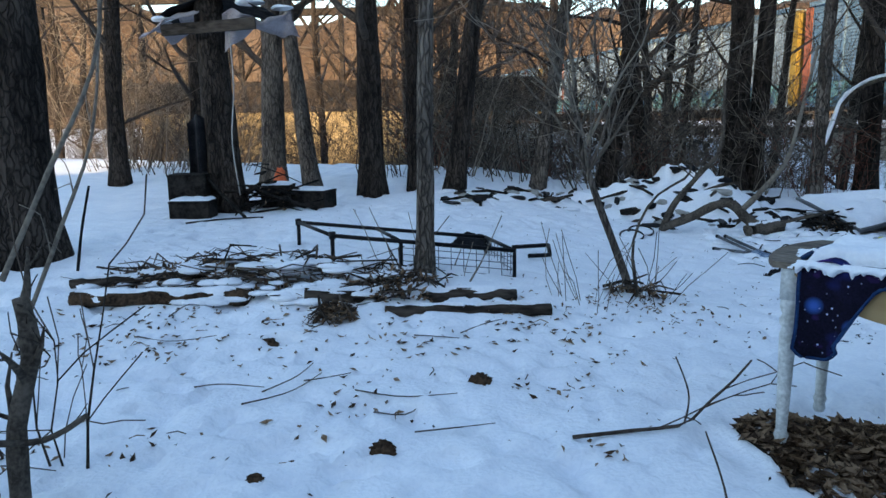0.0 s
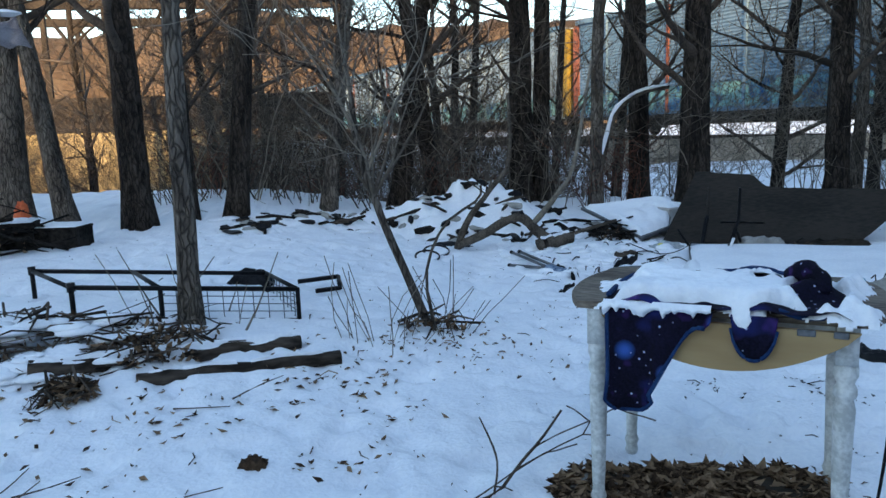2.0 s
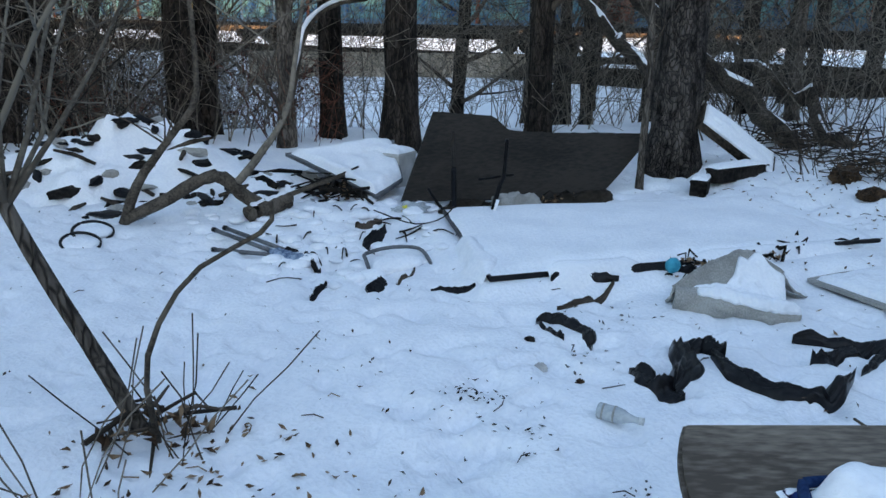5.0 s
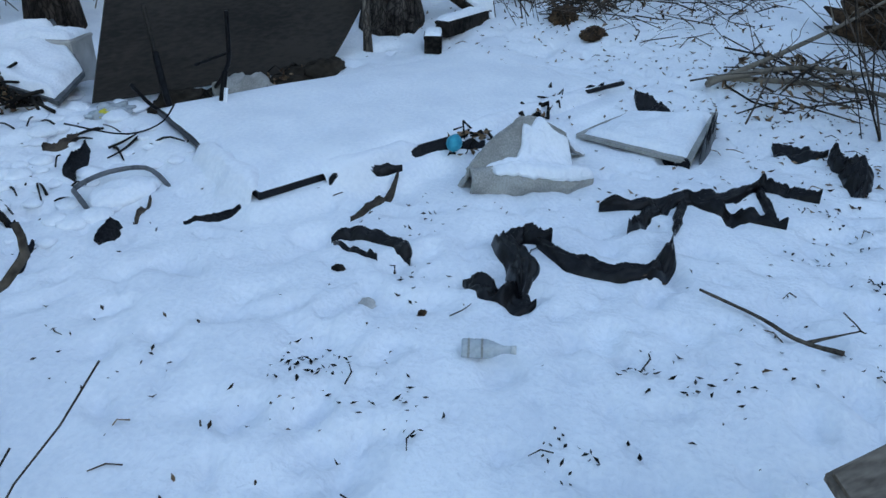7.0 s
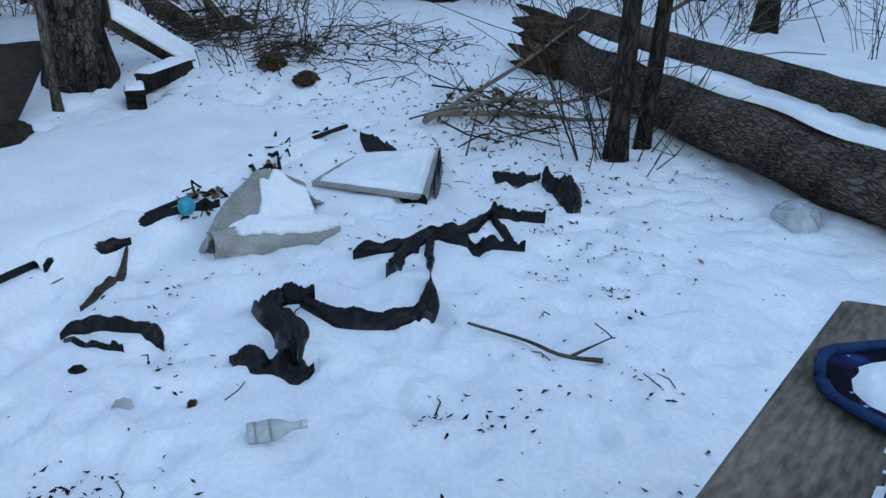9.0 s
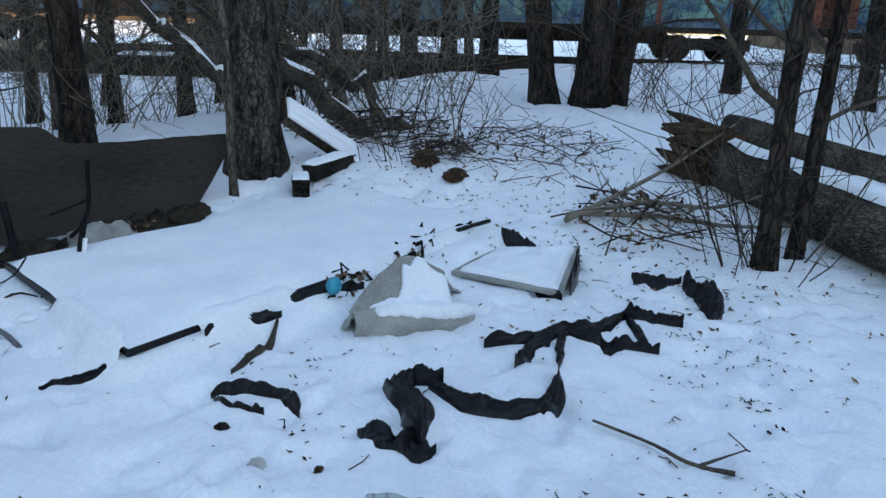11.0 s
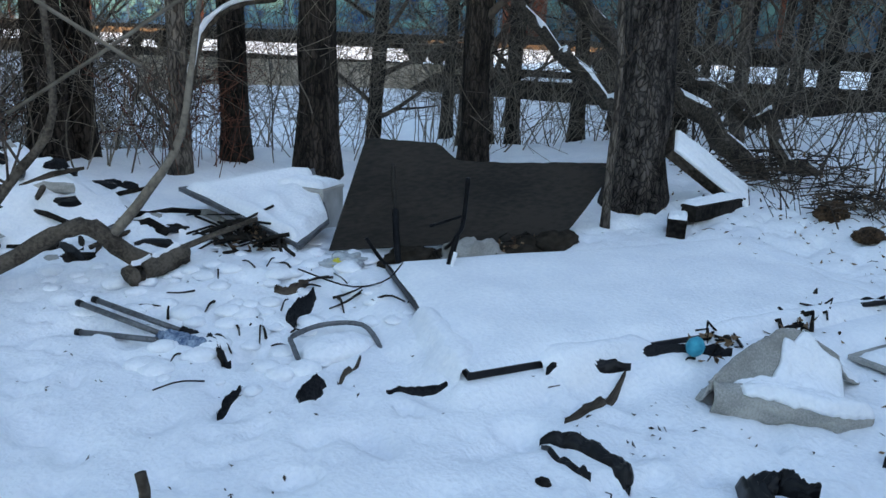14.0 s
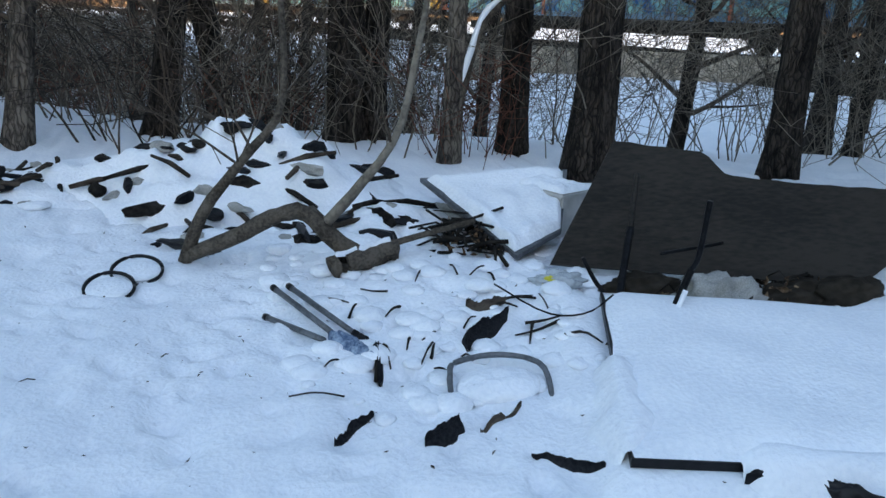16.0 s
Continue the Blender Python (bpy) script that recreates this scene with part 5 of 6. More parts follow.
# ---- debris mound, dead limb, slab ----
def mound(name, cx, cy, rx, ry, h, label, seed, chunks, chunkmat=(CHAR, CLOTH_K, CLOTH_G, BLACK_P)):
    """Snow-covered rubbish mound with dark scraps showing through."""
    rng = random.Random(seed)
    o = Vector((cx, cy, 0))
    t = thing(name, o, label, "debris mound")
    v, f = [], []
    n, m = 72, 26
    def hz(x, y, q):
        k = noise.noise((x * 2.2, y * 2.2, seed)) + 0.6 * noise.noise((x * 5.5, y * 5.5, seed + 3))
        return h * (max(0, 1 - q) ** 0.8) * (0.85 + 0.42 * k) + 0.03 * noise.noise((x * 12, y * 12, seed)) * (1 - q)
    def at(a, q):
        w = 1 + 0.2 * math.sin(2 * a + seed) + 0.12 * math.sin(5 * a)
        x, y = cx + rx * w * q * math.cos(a), cy + ry * w * q * math.sin(a)
        return x, y, gz(x, y) + hz(x, y, q) - 0.02 * q
    for j in range(m + 1):
        for i in range(n):
            x, y, z = at(6.2832 * i / n, j / m)
            v.append((x - cx, y - cy, z))
    for j in range(m):
        for i in range(n):
            a, b = j * n + i, j * n + (i + 1) % n
            f.append((a, b, b + n, a + n))
    link_mesh("snow_cover", v, f, SNOW, t)
    for k in range(chunks):
        a, q = rng.uniform(0, 6.28), rng.uniform(0.1, 1.0)
        x, y, z = at(a, q)
        b = Bag()
        mt = chunkmat[k % len(chunkmat)]
        if k % 3 == 0:
            l, an = rng.uniform(0.15, 0.5), rng.uniform(0, 6.28)
            d = Vector((math.cos(an), math.sin(an), rng.gauss(0.1, 0.2))) * l
            b.add(tube([Vector((x - cx, y - cy, z)) - d * 0.5, Vector((x - cx, y - cy, z + 0.02)), Vector((x - cx, y - cy, z)) + d * 0.5], [0.016, 0.02, 0.012], 6, 0.3, k))
            b.done("pole_scrap", WOOD_OLD if k % 2 else CHAR, t)
        else:
            bm = bmesh.new()
            bmesh.ops.create_icosphere(bm, subdivisions=2, radius=1)
            s = Vector((rng.uniform(0.06, 0.20), rng.uniform(0.025, 0.07), rng.uniform(0.02, 0.06)))
            ang = rng.uniform(0, 6.28)
            for q_ in bm.verts:
                c = q_.co * (1 + 0.55 * noise.noise(q_.co * 2.4 + Vector((k * 3.3, seed, 0))))
                c = Vector((c.x * s.x, c.y * s.y, c.z * s.z))
                q_.co = Matrix.Rotation(ang, 3, "Z") @ c + Vector((x - cx, y - cy, z - 0.02 + 0.016 * (k % 3 == 1)))
            part("scrap", bm, mt, t)
    return t
mound("debris_mound", 2.4, 9.5, 1.35, 0.85, 0.66, "snow-covered mound of dumped rubbish and dark scraps", 3.0, 80)
mound("debris_mound", 0.7, 9.6, 1.25, 0.42, 0.16, "low snow-crusted row of rubbish on the bank", 5.0, 56)
mound("debris_mound", -0.1, 8.9, 0.45, 0.25, 0.12, "small heap of dark rubbish in snow", 6.0, 14)
mound("debris_mound", 3.3, 8.5, 0.55, 0.5, 0.2, "snow-covered rubbish beside the metal sheet", 7.0, 22)
mound("debris_mound", 2.6, 8.55, 0.9, 0.35, 0.06, "thin litter of dark scraps under the dead limb", 8.0, 20)

def build_dead_limb():
    o = Vector((2.0, 8.1, gz(2.0, 8.1)))
    t = thing("dead_limb", o, "bare forked dead limb arching over the rubbish", "branch")
    def limb(c, r0, r1, nm, mt=BARK_S, n=14):
        p = curve_pts(c, n)
        b = Bag()
        b.add(tube(p, [r0 + (r1 - r0) * i / (n - 1) for i in range(n)], 9, 0.25, 6))
        b.done(nm, mt, t)
        return p
    limb([(0, 0, 0.03), (0.28, -0.1, 0.16), (0.5, -0.2, 0.30), (0.66, -0.24, 0.32), (0.8, -0.3, 0.17), (0.98, -0.34, 0.05)], 0.045, 0.055, "arch")
    p = limb([(0, 0, 0.0), (0.12, -0.03, 0.3), (0.35, -0.1, 0.62), (0.56, -0.12, 0.92), (0.55, -0.15, 1.6)], 0.04, 0.014, "stem")
    q = limb([(0.74, -0.27, 0.24), (0.92, -0.32, 0.45), (1.15, -0.36, 0.78), (1.25, -0.38, 1.25), (1.36, -0.4, 1.9)], 0.034, 0.012, "stem", TWIG_P)
    rng = random.Random(3)
    for src in (p, q):
        for _ in range(4):
            b = Bag()
            branch(b, src[rng.randint(6, 12)], Vector((rng.gauss(0, 0.6), rng.gauss(0, 0.6), 1)), rng.uniform(0.4, 0.8), 0.008, rng, 1, 0.1, 4)
            b.done("twig", TWIG, t)
build_dead_limb()
stick([(3.0, 7.8, 0.05), (3.3, 7.75, 0.12), (3.62, 7.68, 0.22)], 0.022, 0.016, "grey dead branch on the rubbish", BARK_S, seed=61, name="dead_branch", cat="branch")
log_thing((2.75, 7.62, gz(2.75, 7.6) + 0.06), (3.15, 7.75, gz(3.1, 7.7) + 0.07), 0.06, "short broken grey log", 62, BARK_S, 0.3)

def board(name, corners, thick, material, label, cat, snow=0.0, under=None, inset=0.02, seed=1.0, wave=0.0):
    """A flat board through four corners, with snow lying on its upper face."""
    c = [Vector(p) for p in corners]
    o = c[0].copy()
    nrm = (c[1] - c[0]).cross(c[3] - c[0]).normalized()
    if nrm.z < 0:
        nrm = -nrm
    t = thing(name, o, label, cat)
    n = 30
    def P(u, v):
        return c[0].lerp(c[1], u).lerp(c[3].lerp(c[2], u), v) - o + nrm * wave * math.sin(u * 3.1) * math.sin(v * 20)
    def slab(nm, mt, off, th, ins, soft):
        vs, fs = [], []
        for lay in (0, 1):
            for i in range(n + 1):
                for j in range(n + 1):
                    u, v = ins + (1 - 2 * ins) * i / n, ins + (1 - 2 * ins) * j / n
                    h = off
                    if lay:
                        e = min(i, n - i, j, n - j) / n
                        k = min(1, e / 0.06) if soft else 1
                        h += th * (k ** 0.5 if soft else 1) * (1 + (0.5 * noise.noise((u * 5, v * 5, seed)) if soft else 0))
                    ed = 0.006 * noise.noise((u * 7, v * 7, seed + 4)) if soft else 0.0
                    vs.append(P(u + ed * (i in (0, n)), v + ed * (j in (0, n))) + nrm * h)
        k, w = (n + 1) ** 2, n + 1
        for i in range(n):
            for j in range(n):
                a = i * w + j
                fs.append((a, a + 1, a + w + 1, a + w))
                fs.append((k + a, k + a + w, k + a + w + 1, k + a + 1))
        for i in range(n):
            fs += [(i * w, (i + 1) * w, k + (i + 1) * w, k + i * w), (i * w + n, k + i * w + n, k + (i + 1) * w + n, (i + 1) * w + n), (i, k + i, k + i + 1, i + 1), (n * w + i, n * w + i + 1, k + n * w + i + 1, k + n * w + i)]
        link_mesh(nm, vs, fs, mt, t, smooth=soft)
    slab("sheet", material, -thick, thick, 0.0, False)
    if snow:
        slab("snow_cover", SNOW, 0.001, snow, inset, True)
    return t
board("platform_sheet", [(3.32, 5.58, 0.10), (5.95, 4.55, 0.105), (6.6, 5.75, 0.125), (3.98, 6.85, 0.16)], 0.035, BLACK_P, "broad flat black sheet on low ground, buried under smooth snow", "sheet", 0.04, inset=0.004, seed=2)
def drift_along(p, q, spans, inward, label):
    """Snow drifted over stretches of a sheet's edge; inward: unit vector towards the sheet."""
    P, Q, I = Vector(p), Vector(q), Vector(inward)
    for k, (a, b_) in enumerate(spans):
        v, f = [], []
        n, m = 60, 9
        for i in range(n + 1):
            u = a + (b_ - a) * i / n
            c = P.lerp(Q, u)
            e = math.sqrt(min(1, i / 9, (n - i) / 9))
            w = (0.10 + 0.07 * noise.noise((u * 9, k, 4))) * (0.25 + 0.75 * e)
            for j in range(m + 1):
                r = -1 + 2 * j / m
                g = c - I * (r * w + 0.01)
                h = c.z + 0.044 * e + 0.008 * noise.noise((g.x * 9, g.y * 9, 1))
                low = gz(g.x, g.y) - 0.012
                edge = sm(1.0, -0.1, r)
                z = low + (max(h, low) - low) * edge if r > -0.1 else h - 0.03 * sm(-0.5, -1.0, r)
                v.append(Vector((g.x, g.y, z)))
        for i in range(n):
            for j in range(m):
                s_ = i * (m + 1) + j
                f.append((s_, s_ + m + 1, s_ + m + 2, s_ + 1))
        tagged(link_mesh("snow_drift", v, f, SNOW), label, "snow", kind="stuff")
drift_along((3.32, 5.58, 0.10), (5.95, 4.55, 0.105), ((0.13, 0.35), (0.48, 0.99)), (0.365, 0.931, 0), "snow drifted over the edge of the buried sheet")
drift_along((3.32, 5.58, 0.10), (3.98, 6.85, 0.16), ((0.03, 0.5),), (0.887, -0.46, 0), "snow drifted over the edge of the buried sheet")
board("metal_sheet", [(3.64, 8.75, 0.36), (3.82, 7.5, 0.16), (4.25, 7.75, 0.22), (4.75, 8.6, 0.42)], 0.03, GREY_M, "grey corrugated metal sheet tilted over rubbish, thick with snow", "metal sheet", 0.06, inset=0.03, seed=5, wave=0.008)
heap("rubbish_heap", 3.72, 7.95, 0.25, 0.4, 0.2, 60, "dark sticks and scraps under the metal sheet", 71, 60, (0.15, 0.5), (0.006, 0.018), CHAR)
crate("foam_box", (4.45, 8.25), (0.3, 0.42, 0.34), 20, "pale grey foam box topped with snow", "box", CONC_G, 0.05)
mound("snow_drift", 4.2, 8.6, 0.7, 0.5, 0.16, "smooth snow drift behind the tipped table", 9.0, 0)

# ---- tipped folding table ----
def build_tipped():
    bl, br, tl = Vector((4.02, 7.46, 0.10)), Vector((5.67, 6.80, 0.06)), Vector((4.33, 7.74, 0.80))
    d = (br - bl).normalized()
    up = (tl - bl)
    up = (up - d * up.dot(d) * 0.55)
    o = bl.copy()
    t = thing("tipped_table", o, "dark table tipped on its side, metal legs folded out", "table")
    nrm = d.cross(up).normalized()
    L = 1.82
    n = 40
    vs, fs = [], []
    def top(s):
        u = s / (L + 0.32)
        h = 1.0 - 0.12 * u
        h -= 0.16 * sm(0.38, 0.47, u) - 0.03 * sm(0.6, 1.0, u)
        return h + 0.012 * noise.noise((s * 9, 0, 0))
    for lay in (0, 0.03):
        for i in range(n + 1):
            u = i / n
            for j in range(9):
                v = j / 8
                s = u * (L + 0.60 * v ** 0.9)
                s += 0.28 * v * (1 - u)
                h = v * top(s)
                bow = 0.05 * math.sin(u * 3.14)
                vs.append(d * s + up * h + nrm * (lay - bow * 0.6))
    k = (n + 1) * 9
    for i in range(n):
        for j in range(8):
            a = i * 9 + j
            fs.append((a, a + 9, a + 10, a + 1))
            fs.append((k + a, k + a + 1, k + a + 10, k + a + 9))
    for i in range(n):
        fs += [(i * 9, k + i * 9, k + (i + 1) * 9, (i + 1) * 9), (i * 9 + 8, (i + 1) * 9 + 8, k + (i + 1) * 9 + 8, k + i * 9 + 8)]
    for j in range(8):
        fs += [(j, j + 1, k + j + 1, k + j), (n * 9 + j, k + n * 9 + j, k + n * 9 + j + 1, n * 9 + j + 1)]
    link_mesh("tabletop", vs, fs, PANEL, t, "dark weathered board with a broken upper edge", smooth=False)
    f = -nrm if nrm.y > 0 else nrm
    def leg(c, r=0.016, mt=BLACK_M, nm="leg"):
        b = Bag()
        p = curve_pts([Vector(q) - o for q in c], 10)
        b.add(tube(p, [r] * 10, 8, 0.1, 1))
        b.done(nm, mt, t)
    leg([(4.26, 6.47, 0.72), (4.27, 6.50, 0.45), (4.28, 6.55, 0.36)], 0.014)
    leg([(4.28, 6.55, 0.36), (4.24, 6.56, 0.22), (4.15, 6.52, 0.08)], 0.018)
    leg([(4.28, 6.56, 0.34), (4.4, 6.7, 0.26), (4.55, 6.9, 0.15)], 0.014)
    leg([(4.47, 7.34, 0.66), (4.42, 7.27, 0.50), (4.37, 7.2, 0.38)], 0.016, PANEL)
    leg([(4.37, 7.2, 0.38), (4.25, 7.05, 0.22), (4.1, 6.85, 0.05)], 0.022)
    leg([(3.95, 7.0, 0.3), (4.02, 6.93, 0.16), (4.1, 6.85, 0.08)], 0.012)
    leg([(4.25, 6.75, 0.38), (4.6, 6.9, 0.34), (4.9, 7.05, 0.3)], 0.01)
    b = Bag()
    b.add(tube([Vector((4.16, 6.50, 0.10)) - o, Vector((4.25, 6.53, 0.26)) - o], [0.012, 0.014], 6, 0.5, 3))
    b.done("snow_streak", SNOW, t)
build_tipped()
lump("paper_sack", (4.70, 6.80), (0.28, 0.14, 0.20), "pale crumpled sack under the tipped table", "sack", CLOTH_G, 7, 0.35)
lump("plastic_bag", (3.93, 7.2), (0.16, 0.09, 0.06), "pale plastic bag in the snow", "bag", CLEARP, 8, 0.4)
lump("yellow_cup", (3.86, 7.17), (0.045, 0.04, 0.05), "small bright yellow plastic scrap", "scrap", YELL, 9, 0.3)
for k, (x, y) in enumerate(((4.42, 7.10), (4.72, 7.0), (5.02, 6.90), (5.30, 6.80), (5.56, 6.72))):
    lump("soil_clod", (x, y), (0.26, 0.13, 0.10), "dark bare soil and leaf mould under the tipped table", "soil", EARTH, 90 + k, 0.3)
heap("leaf_debris", 4.95, 6.86, 0.75, 0.2, 0.11, 80, "dark leaves and scraps under the tipped table", 81, 200, (0.05, 0.25), (0.004, 0.012), CHAR)

# ---- board, blocks and stump by the ridged tree ----
board("plank", [(6.72, 6.46, 0.70), (6.92, 6.57, 0.86), (7.40, 6.06, 0.37), (7.18, 5.94, 0.22)], 0.09, WOOD_OLD, "thick plank leaning on the tree, snow on its face", "plank", 0.035, seed=8)
crate("timber_block", (6.32, 6.15), (0.26, 0.14, 0.15), 25, "short dark timber block capped with snow", "block", CHAR, 0.035)
crate("timber_block", (6.82, 6.1), (0.72, 0.13, 0.13), -7, "dark timber beam half buried in snow", "beam", CHAR, 0.04)
lump("stump", (7.3, 5.36), (0.13, 0.12, 0.12), "small dark rotten stump in snow", "stump", ROTW, 10, 0.3)
lump("stump", (7.0, 5.0), (0.16, 0.10, 0.07), "low dark stump crusted with snow", "stump", ROTW, 11, 0.35)

# ---- plastic sheeting, foam and rubbish on the clearing ----
def strip(name, ctrl, widths, label, cat, material, seed, high=0.06, crumple=0.02, side=(0, 1)):
    """A creased ribbon of sheeting half sunk in snow: control points (x, y), its widths along the way."""
    n, m = 56, 14
    smooth_ = curve_pts([(x, y, 0) for x, y in ctrl], n)
    c = [Vector((x, y, 0)) for x, y in ctrl]
    pts = []
    for i in range(n):
        u = i / (n - 1) * (len(c) - 1)
        k = min(int(u), len(c) - 2)
        pts.append(smooth_[i].lerp(c[k].lerp(c[k + 1], u - k), 0.5))
    o = Vector((ctrl[0][0], ctrl[0][1], gz(*ctrl[0])))
    t = thing(name, o, label, cat)
    v, f = [], []
    for i, p in enumerate(pts):
        d = (pts[min(i + 2, n - 1)] - pts[max(i - 2, 0)]).normalized()
        s = Vector((-d.y, d.x, 0))
        u = i / (n - 1) * (len(widths) - 1)
        k = min(int(u), len(widths) - 2)
        w = widths[k] + (widths[k + 1] - widths[k]) * (u - k)
        end = min(1.0, (i + 0.6) / 11, (n - 0.4 - i) / 11)
        ragged = 1 + 0.40 * noise.noise((i * 0.10, seed, 6))
        wl, wr = w * end * ragged, w * end * (2 - ragged)
        crest = 0.6 * noise.noise((i * 0.11, seed, 2.5))
        lift = 0.45 + 1.1 * abs(noise.noise((i * 0.10, seed, 1)))
        for j in range(m + 1):
            a = -1 + 2 * j / m
            q = p + s * (a * (wr if a > 0 else wl) * 0.46)
            tent = 1 - (a - crest) / (1 - crest) if a > crest else 1 - (crest - a) / (1 + crest)
            ph = a * 2.1 + 1.4 * noise.noise((i * 0.13, seed, 9)) + seed * 0.37
            pleat = abs((ph % 1.0) - 0.5) * 2
            crease = abs(noise.noise((q.x * 8, q.y * 8, seed))) + 0.2 * abs(noise.noise((q.x * 20, q.y * 20, seed + 2)))
            z = gz(q.x, q.y) - 0.016 + high * 0.7 * tent ** 0.8 * lift + (0.26 * high * pleat + 0.8 * crumple * crease) * min(1, 2.2 * tent) + 0.016 * min(1, 4 * tent)
            v.append(Vector((q.x, q.y, z)) - o)
    for i in range(n - 1):
        for j in range(m):
            a = i * (m + 1) + j
            f.append((a, a + m + 1, a + m + 2, a + 1))
    link_mesh("sheet", v, f, material, t)
    return t
strip("bin_liner", [(3.18, 4.46), (3.14, 4.31), (3.13, 4.13)], [0.06, 0.18, 0.22], "crumpled black plastic bag end in snow", "bag", BLACK_P, 1, 0.06)
strip("bin_liner", [(3.16, 4.20), (3.36, 4.28), (3.53, 4.42), (3.63, 4.36), (3.58, 4.22)], [0.16, 0.17, 0.15, 0.12, 0.08], "twisted black plastic sheeting in snow", "plastic sheet", BLACK_P, 2, 0.12, 0.03)
strip("bin_liner", [(3.56, 4.28), (3.47, 4.08), (3.48, 3.92), (3.55, 3.79), (3.67, 3.74), (3.88, 3.76)], [0.09, 0.17, 0.13, 0.09, 0.11, 0.05], "long strip of crumpled black plastic in snow", "plastic sheet", BLACK_P, 3, 0.09, 0.025)
strip("plastic_strip", [(3.27, 5.15), (3.33, 5.0), (3.30, 4.82), (3.22, 4.72)], [0.05, 0.09, 0.09, 0.08], "short black plastic strip in snow", "plastic sheet", BLACK_P, 4, 0.05)
strip("plastic_strip", [(3.24, 5.12), (3.19, 4.97), (3.15, 4.84)], [0.03, 0.045, 0.04], "narrow black plastic strip in snow", "plastic sheet", BLACK_P, 5, 0.03)
strip("tarpaulin_fold", [(4.06, 4.14), (4.20, 3.96), (4.37, 3.78), (4.46, 3.61), (4.68, 3.47)], [0.02, 0.09, 0.13, 0.10, 0.08], "folded black tarpaulin edge in snow", "tarpaulin", BLACK_P, 6, 0.08)
strip("tarpaulin_fold", [(4.37, 3.82), (4.30, 3.60), (4.29, 3.46), (4.25, 3.31)], [0.06, 0.10, 0.07, 0.05], "folded black tarpaulin edge in snow", "tarpaulin", BLACK_P, 7, 0.07)
strip("tarpaulin_fold", [(4.31, 3.84), (4.10, 3.92), (3.88, 3.96)], [0.09, 0.08, 0.04], "black tarpaulin corner in snow", "tarpaulin", BLACK_P, 8, 0.07)
strip("tarpaulin_fold", [(4.72, 3.48), (4.72, 3.35), (4.66, 3.18)], [0.10, 0.12, 0.05], "black tarpaulin corner in snow", "tarpaulin", BLACK_P, 9, 0.10)
strip("tarpaulin_fold", [(4.76, 3.48), (4.56, 3.44), (4.27, 3.35)], [0.05, 0.06, 0.05], "black tarpaulin hem in snow", "tarpaulin", BLACK_P, 10, 0.05)
strip("plastic_strip", [(4.37, 3.79), (4.15, 3.78), (3.95, 3.76)], [0.06, 0.06, 0.03], "short black plastic strip in snow", "plastic sheet", BLACK_P, 20, 0.05)
strip("black_sack", [(5.26, 3.16), (5.14, 3.02), (4.86, 3.00)], [0.08, 0.22, 0.12], "crumpled black sack in snow", "sack", BLACK_P, 11, 0.14, 0.03)
strip("black_sack", [(5.40, 3.46), (5.32, 3.32), (5.34, 3.16)], [0.08, 0.16, 0.10], "flattened black sack in snow", "sack", BLACK_P, 12, 0.05, 0.03)
strip("black_sack", [(5.72, 4.36), (5.62, 4.18), (5.47, 4.06)], [0.10, 0.2, 0.10], "torn black sack in snow", "sack", BLACK_P, 13, 0.10, 0.03)
strip("dark_hose", [(3.64, 5.40), (3.84, 5.34), (4.0, 5.18)], [0.05, 0.08, 0.05], "dark rubber scrap in snow", "scrap", BLACK_P, 14, 0.06)
strip("pale_slat", [(3.96, 5.18), (3.65, 5.14), (3.42, 5.14)], [0.035, 0.06, 0.03], "greenish grey slat edge in snow", "slat", WOOD_OLD, 15, 0.04)
strip("dark_rag", [(4.05, 5.26), (4.3, 5.1), (4.5, 4.92)], [0.05, 0.07, 0.05], "dark rag beside the sheet", "rag", CLOTH_K, 16, 0.05)
strip("dark_rag", [(5.1, 5.0), (5.35, 4.86), (5.6, 4.72), (5.85, 4.6)], [0.08, 0.14, 0.14, 0.06], "dark scraps along the sheet edge", "rag", CLOTH_K, 17, 0.06, 0.03)
strip("dark_rag", [(2.92, 6.12), (2.84, 6.05), (2.74, 6.0)], [0.07, 0.13, 0.07], "dark sodden rag in snow", "rag", CLOTH_K, 18, 0.06)
strip("dark_rag", [(2.62, 6.25), (2.52, 6.2), (2.44, 6.14)], [0.02, 0.05, 0.02], "small dark rag in snow", "rag", CLOTH_K, 19, 0.04)
strip("pale_slat", [(3.2, 6.15), (3.08, 6.1), (2.98, 6.05)], [0.02, 0.035, 0.02], "grey slat edge in snow", "slat", WOOD_OLD, 21, 0.03)
strip("dark_rag", [(3.5, 6.92), (3.38, 6.82), (3.22, 6.74), (3.16, 6.62)], [0.05, 0.10, 0.09, 0.05], "dark scraps poking through snow", "rag", CLOTH_K, 22, 0.06, 0.03)
strip("dark_rag", [(3.28, 5.66), (3.2, 5.76), (3.1, 5.86)], [0.02, 0.05, 0.02], "dark scrap by the sheet corner", "rag", CLOTH_K, 23, 0.04)
stick([(3.45, 7.0, 0.12), (3.62, 6.75, 0.06), (3.75, 6.6, 0.05), (3.9, 6.62, 0.14)], 0.005, 0.005, "thin dark bent wire hook", BLACK_M, seed=91, name="wire_hook", cat="wire")
stick([(5.62, 4.66, 0.04), (5.74, 4.56, 0.05), (5.85, 4.47, 0.05)], 0.016, 0.016, "short black pipe in snow", BLACK_P, seed=92, name="pipe", cat="pipe")
lump("dark_scrap", (4.75, 5.55), (0.05, 0.02, 0.012), "small dark scrap on the snow", "scrap", CHAR, 31)
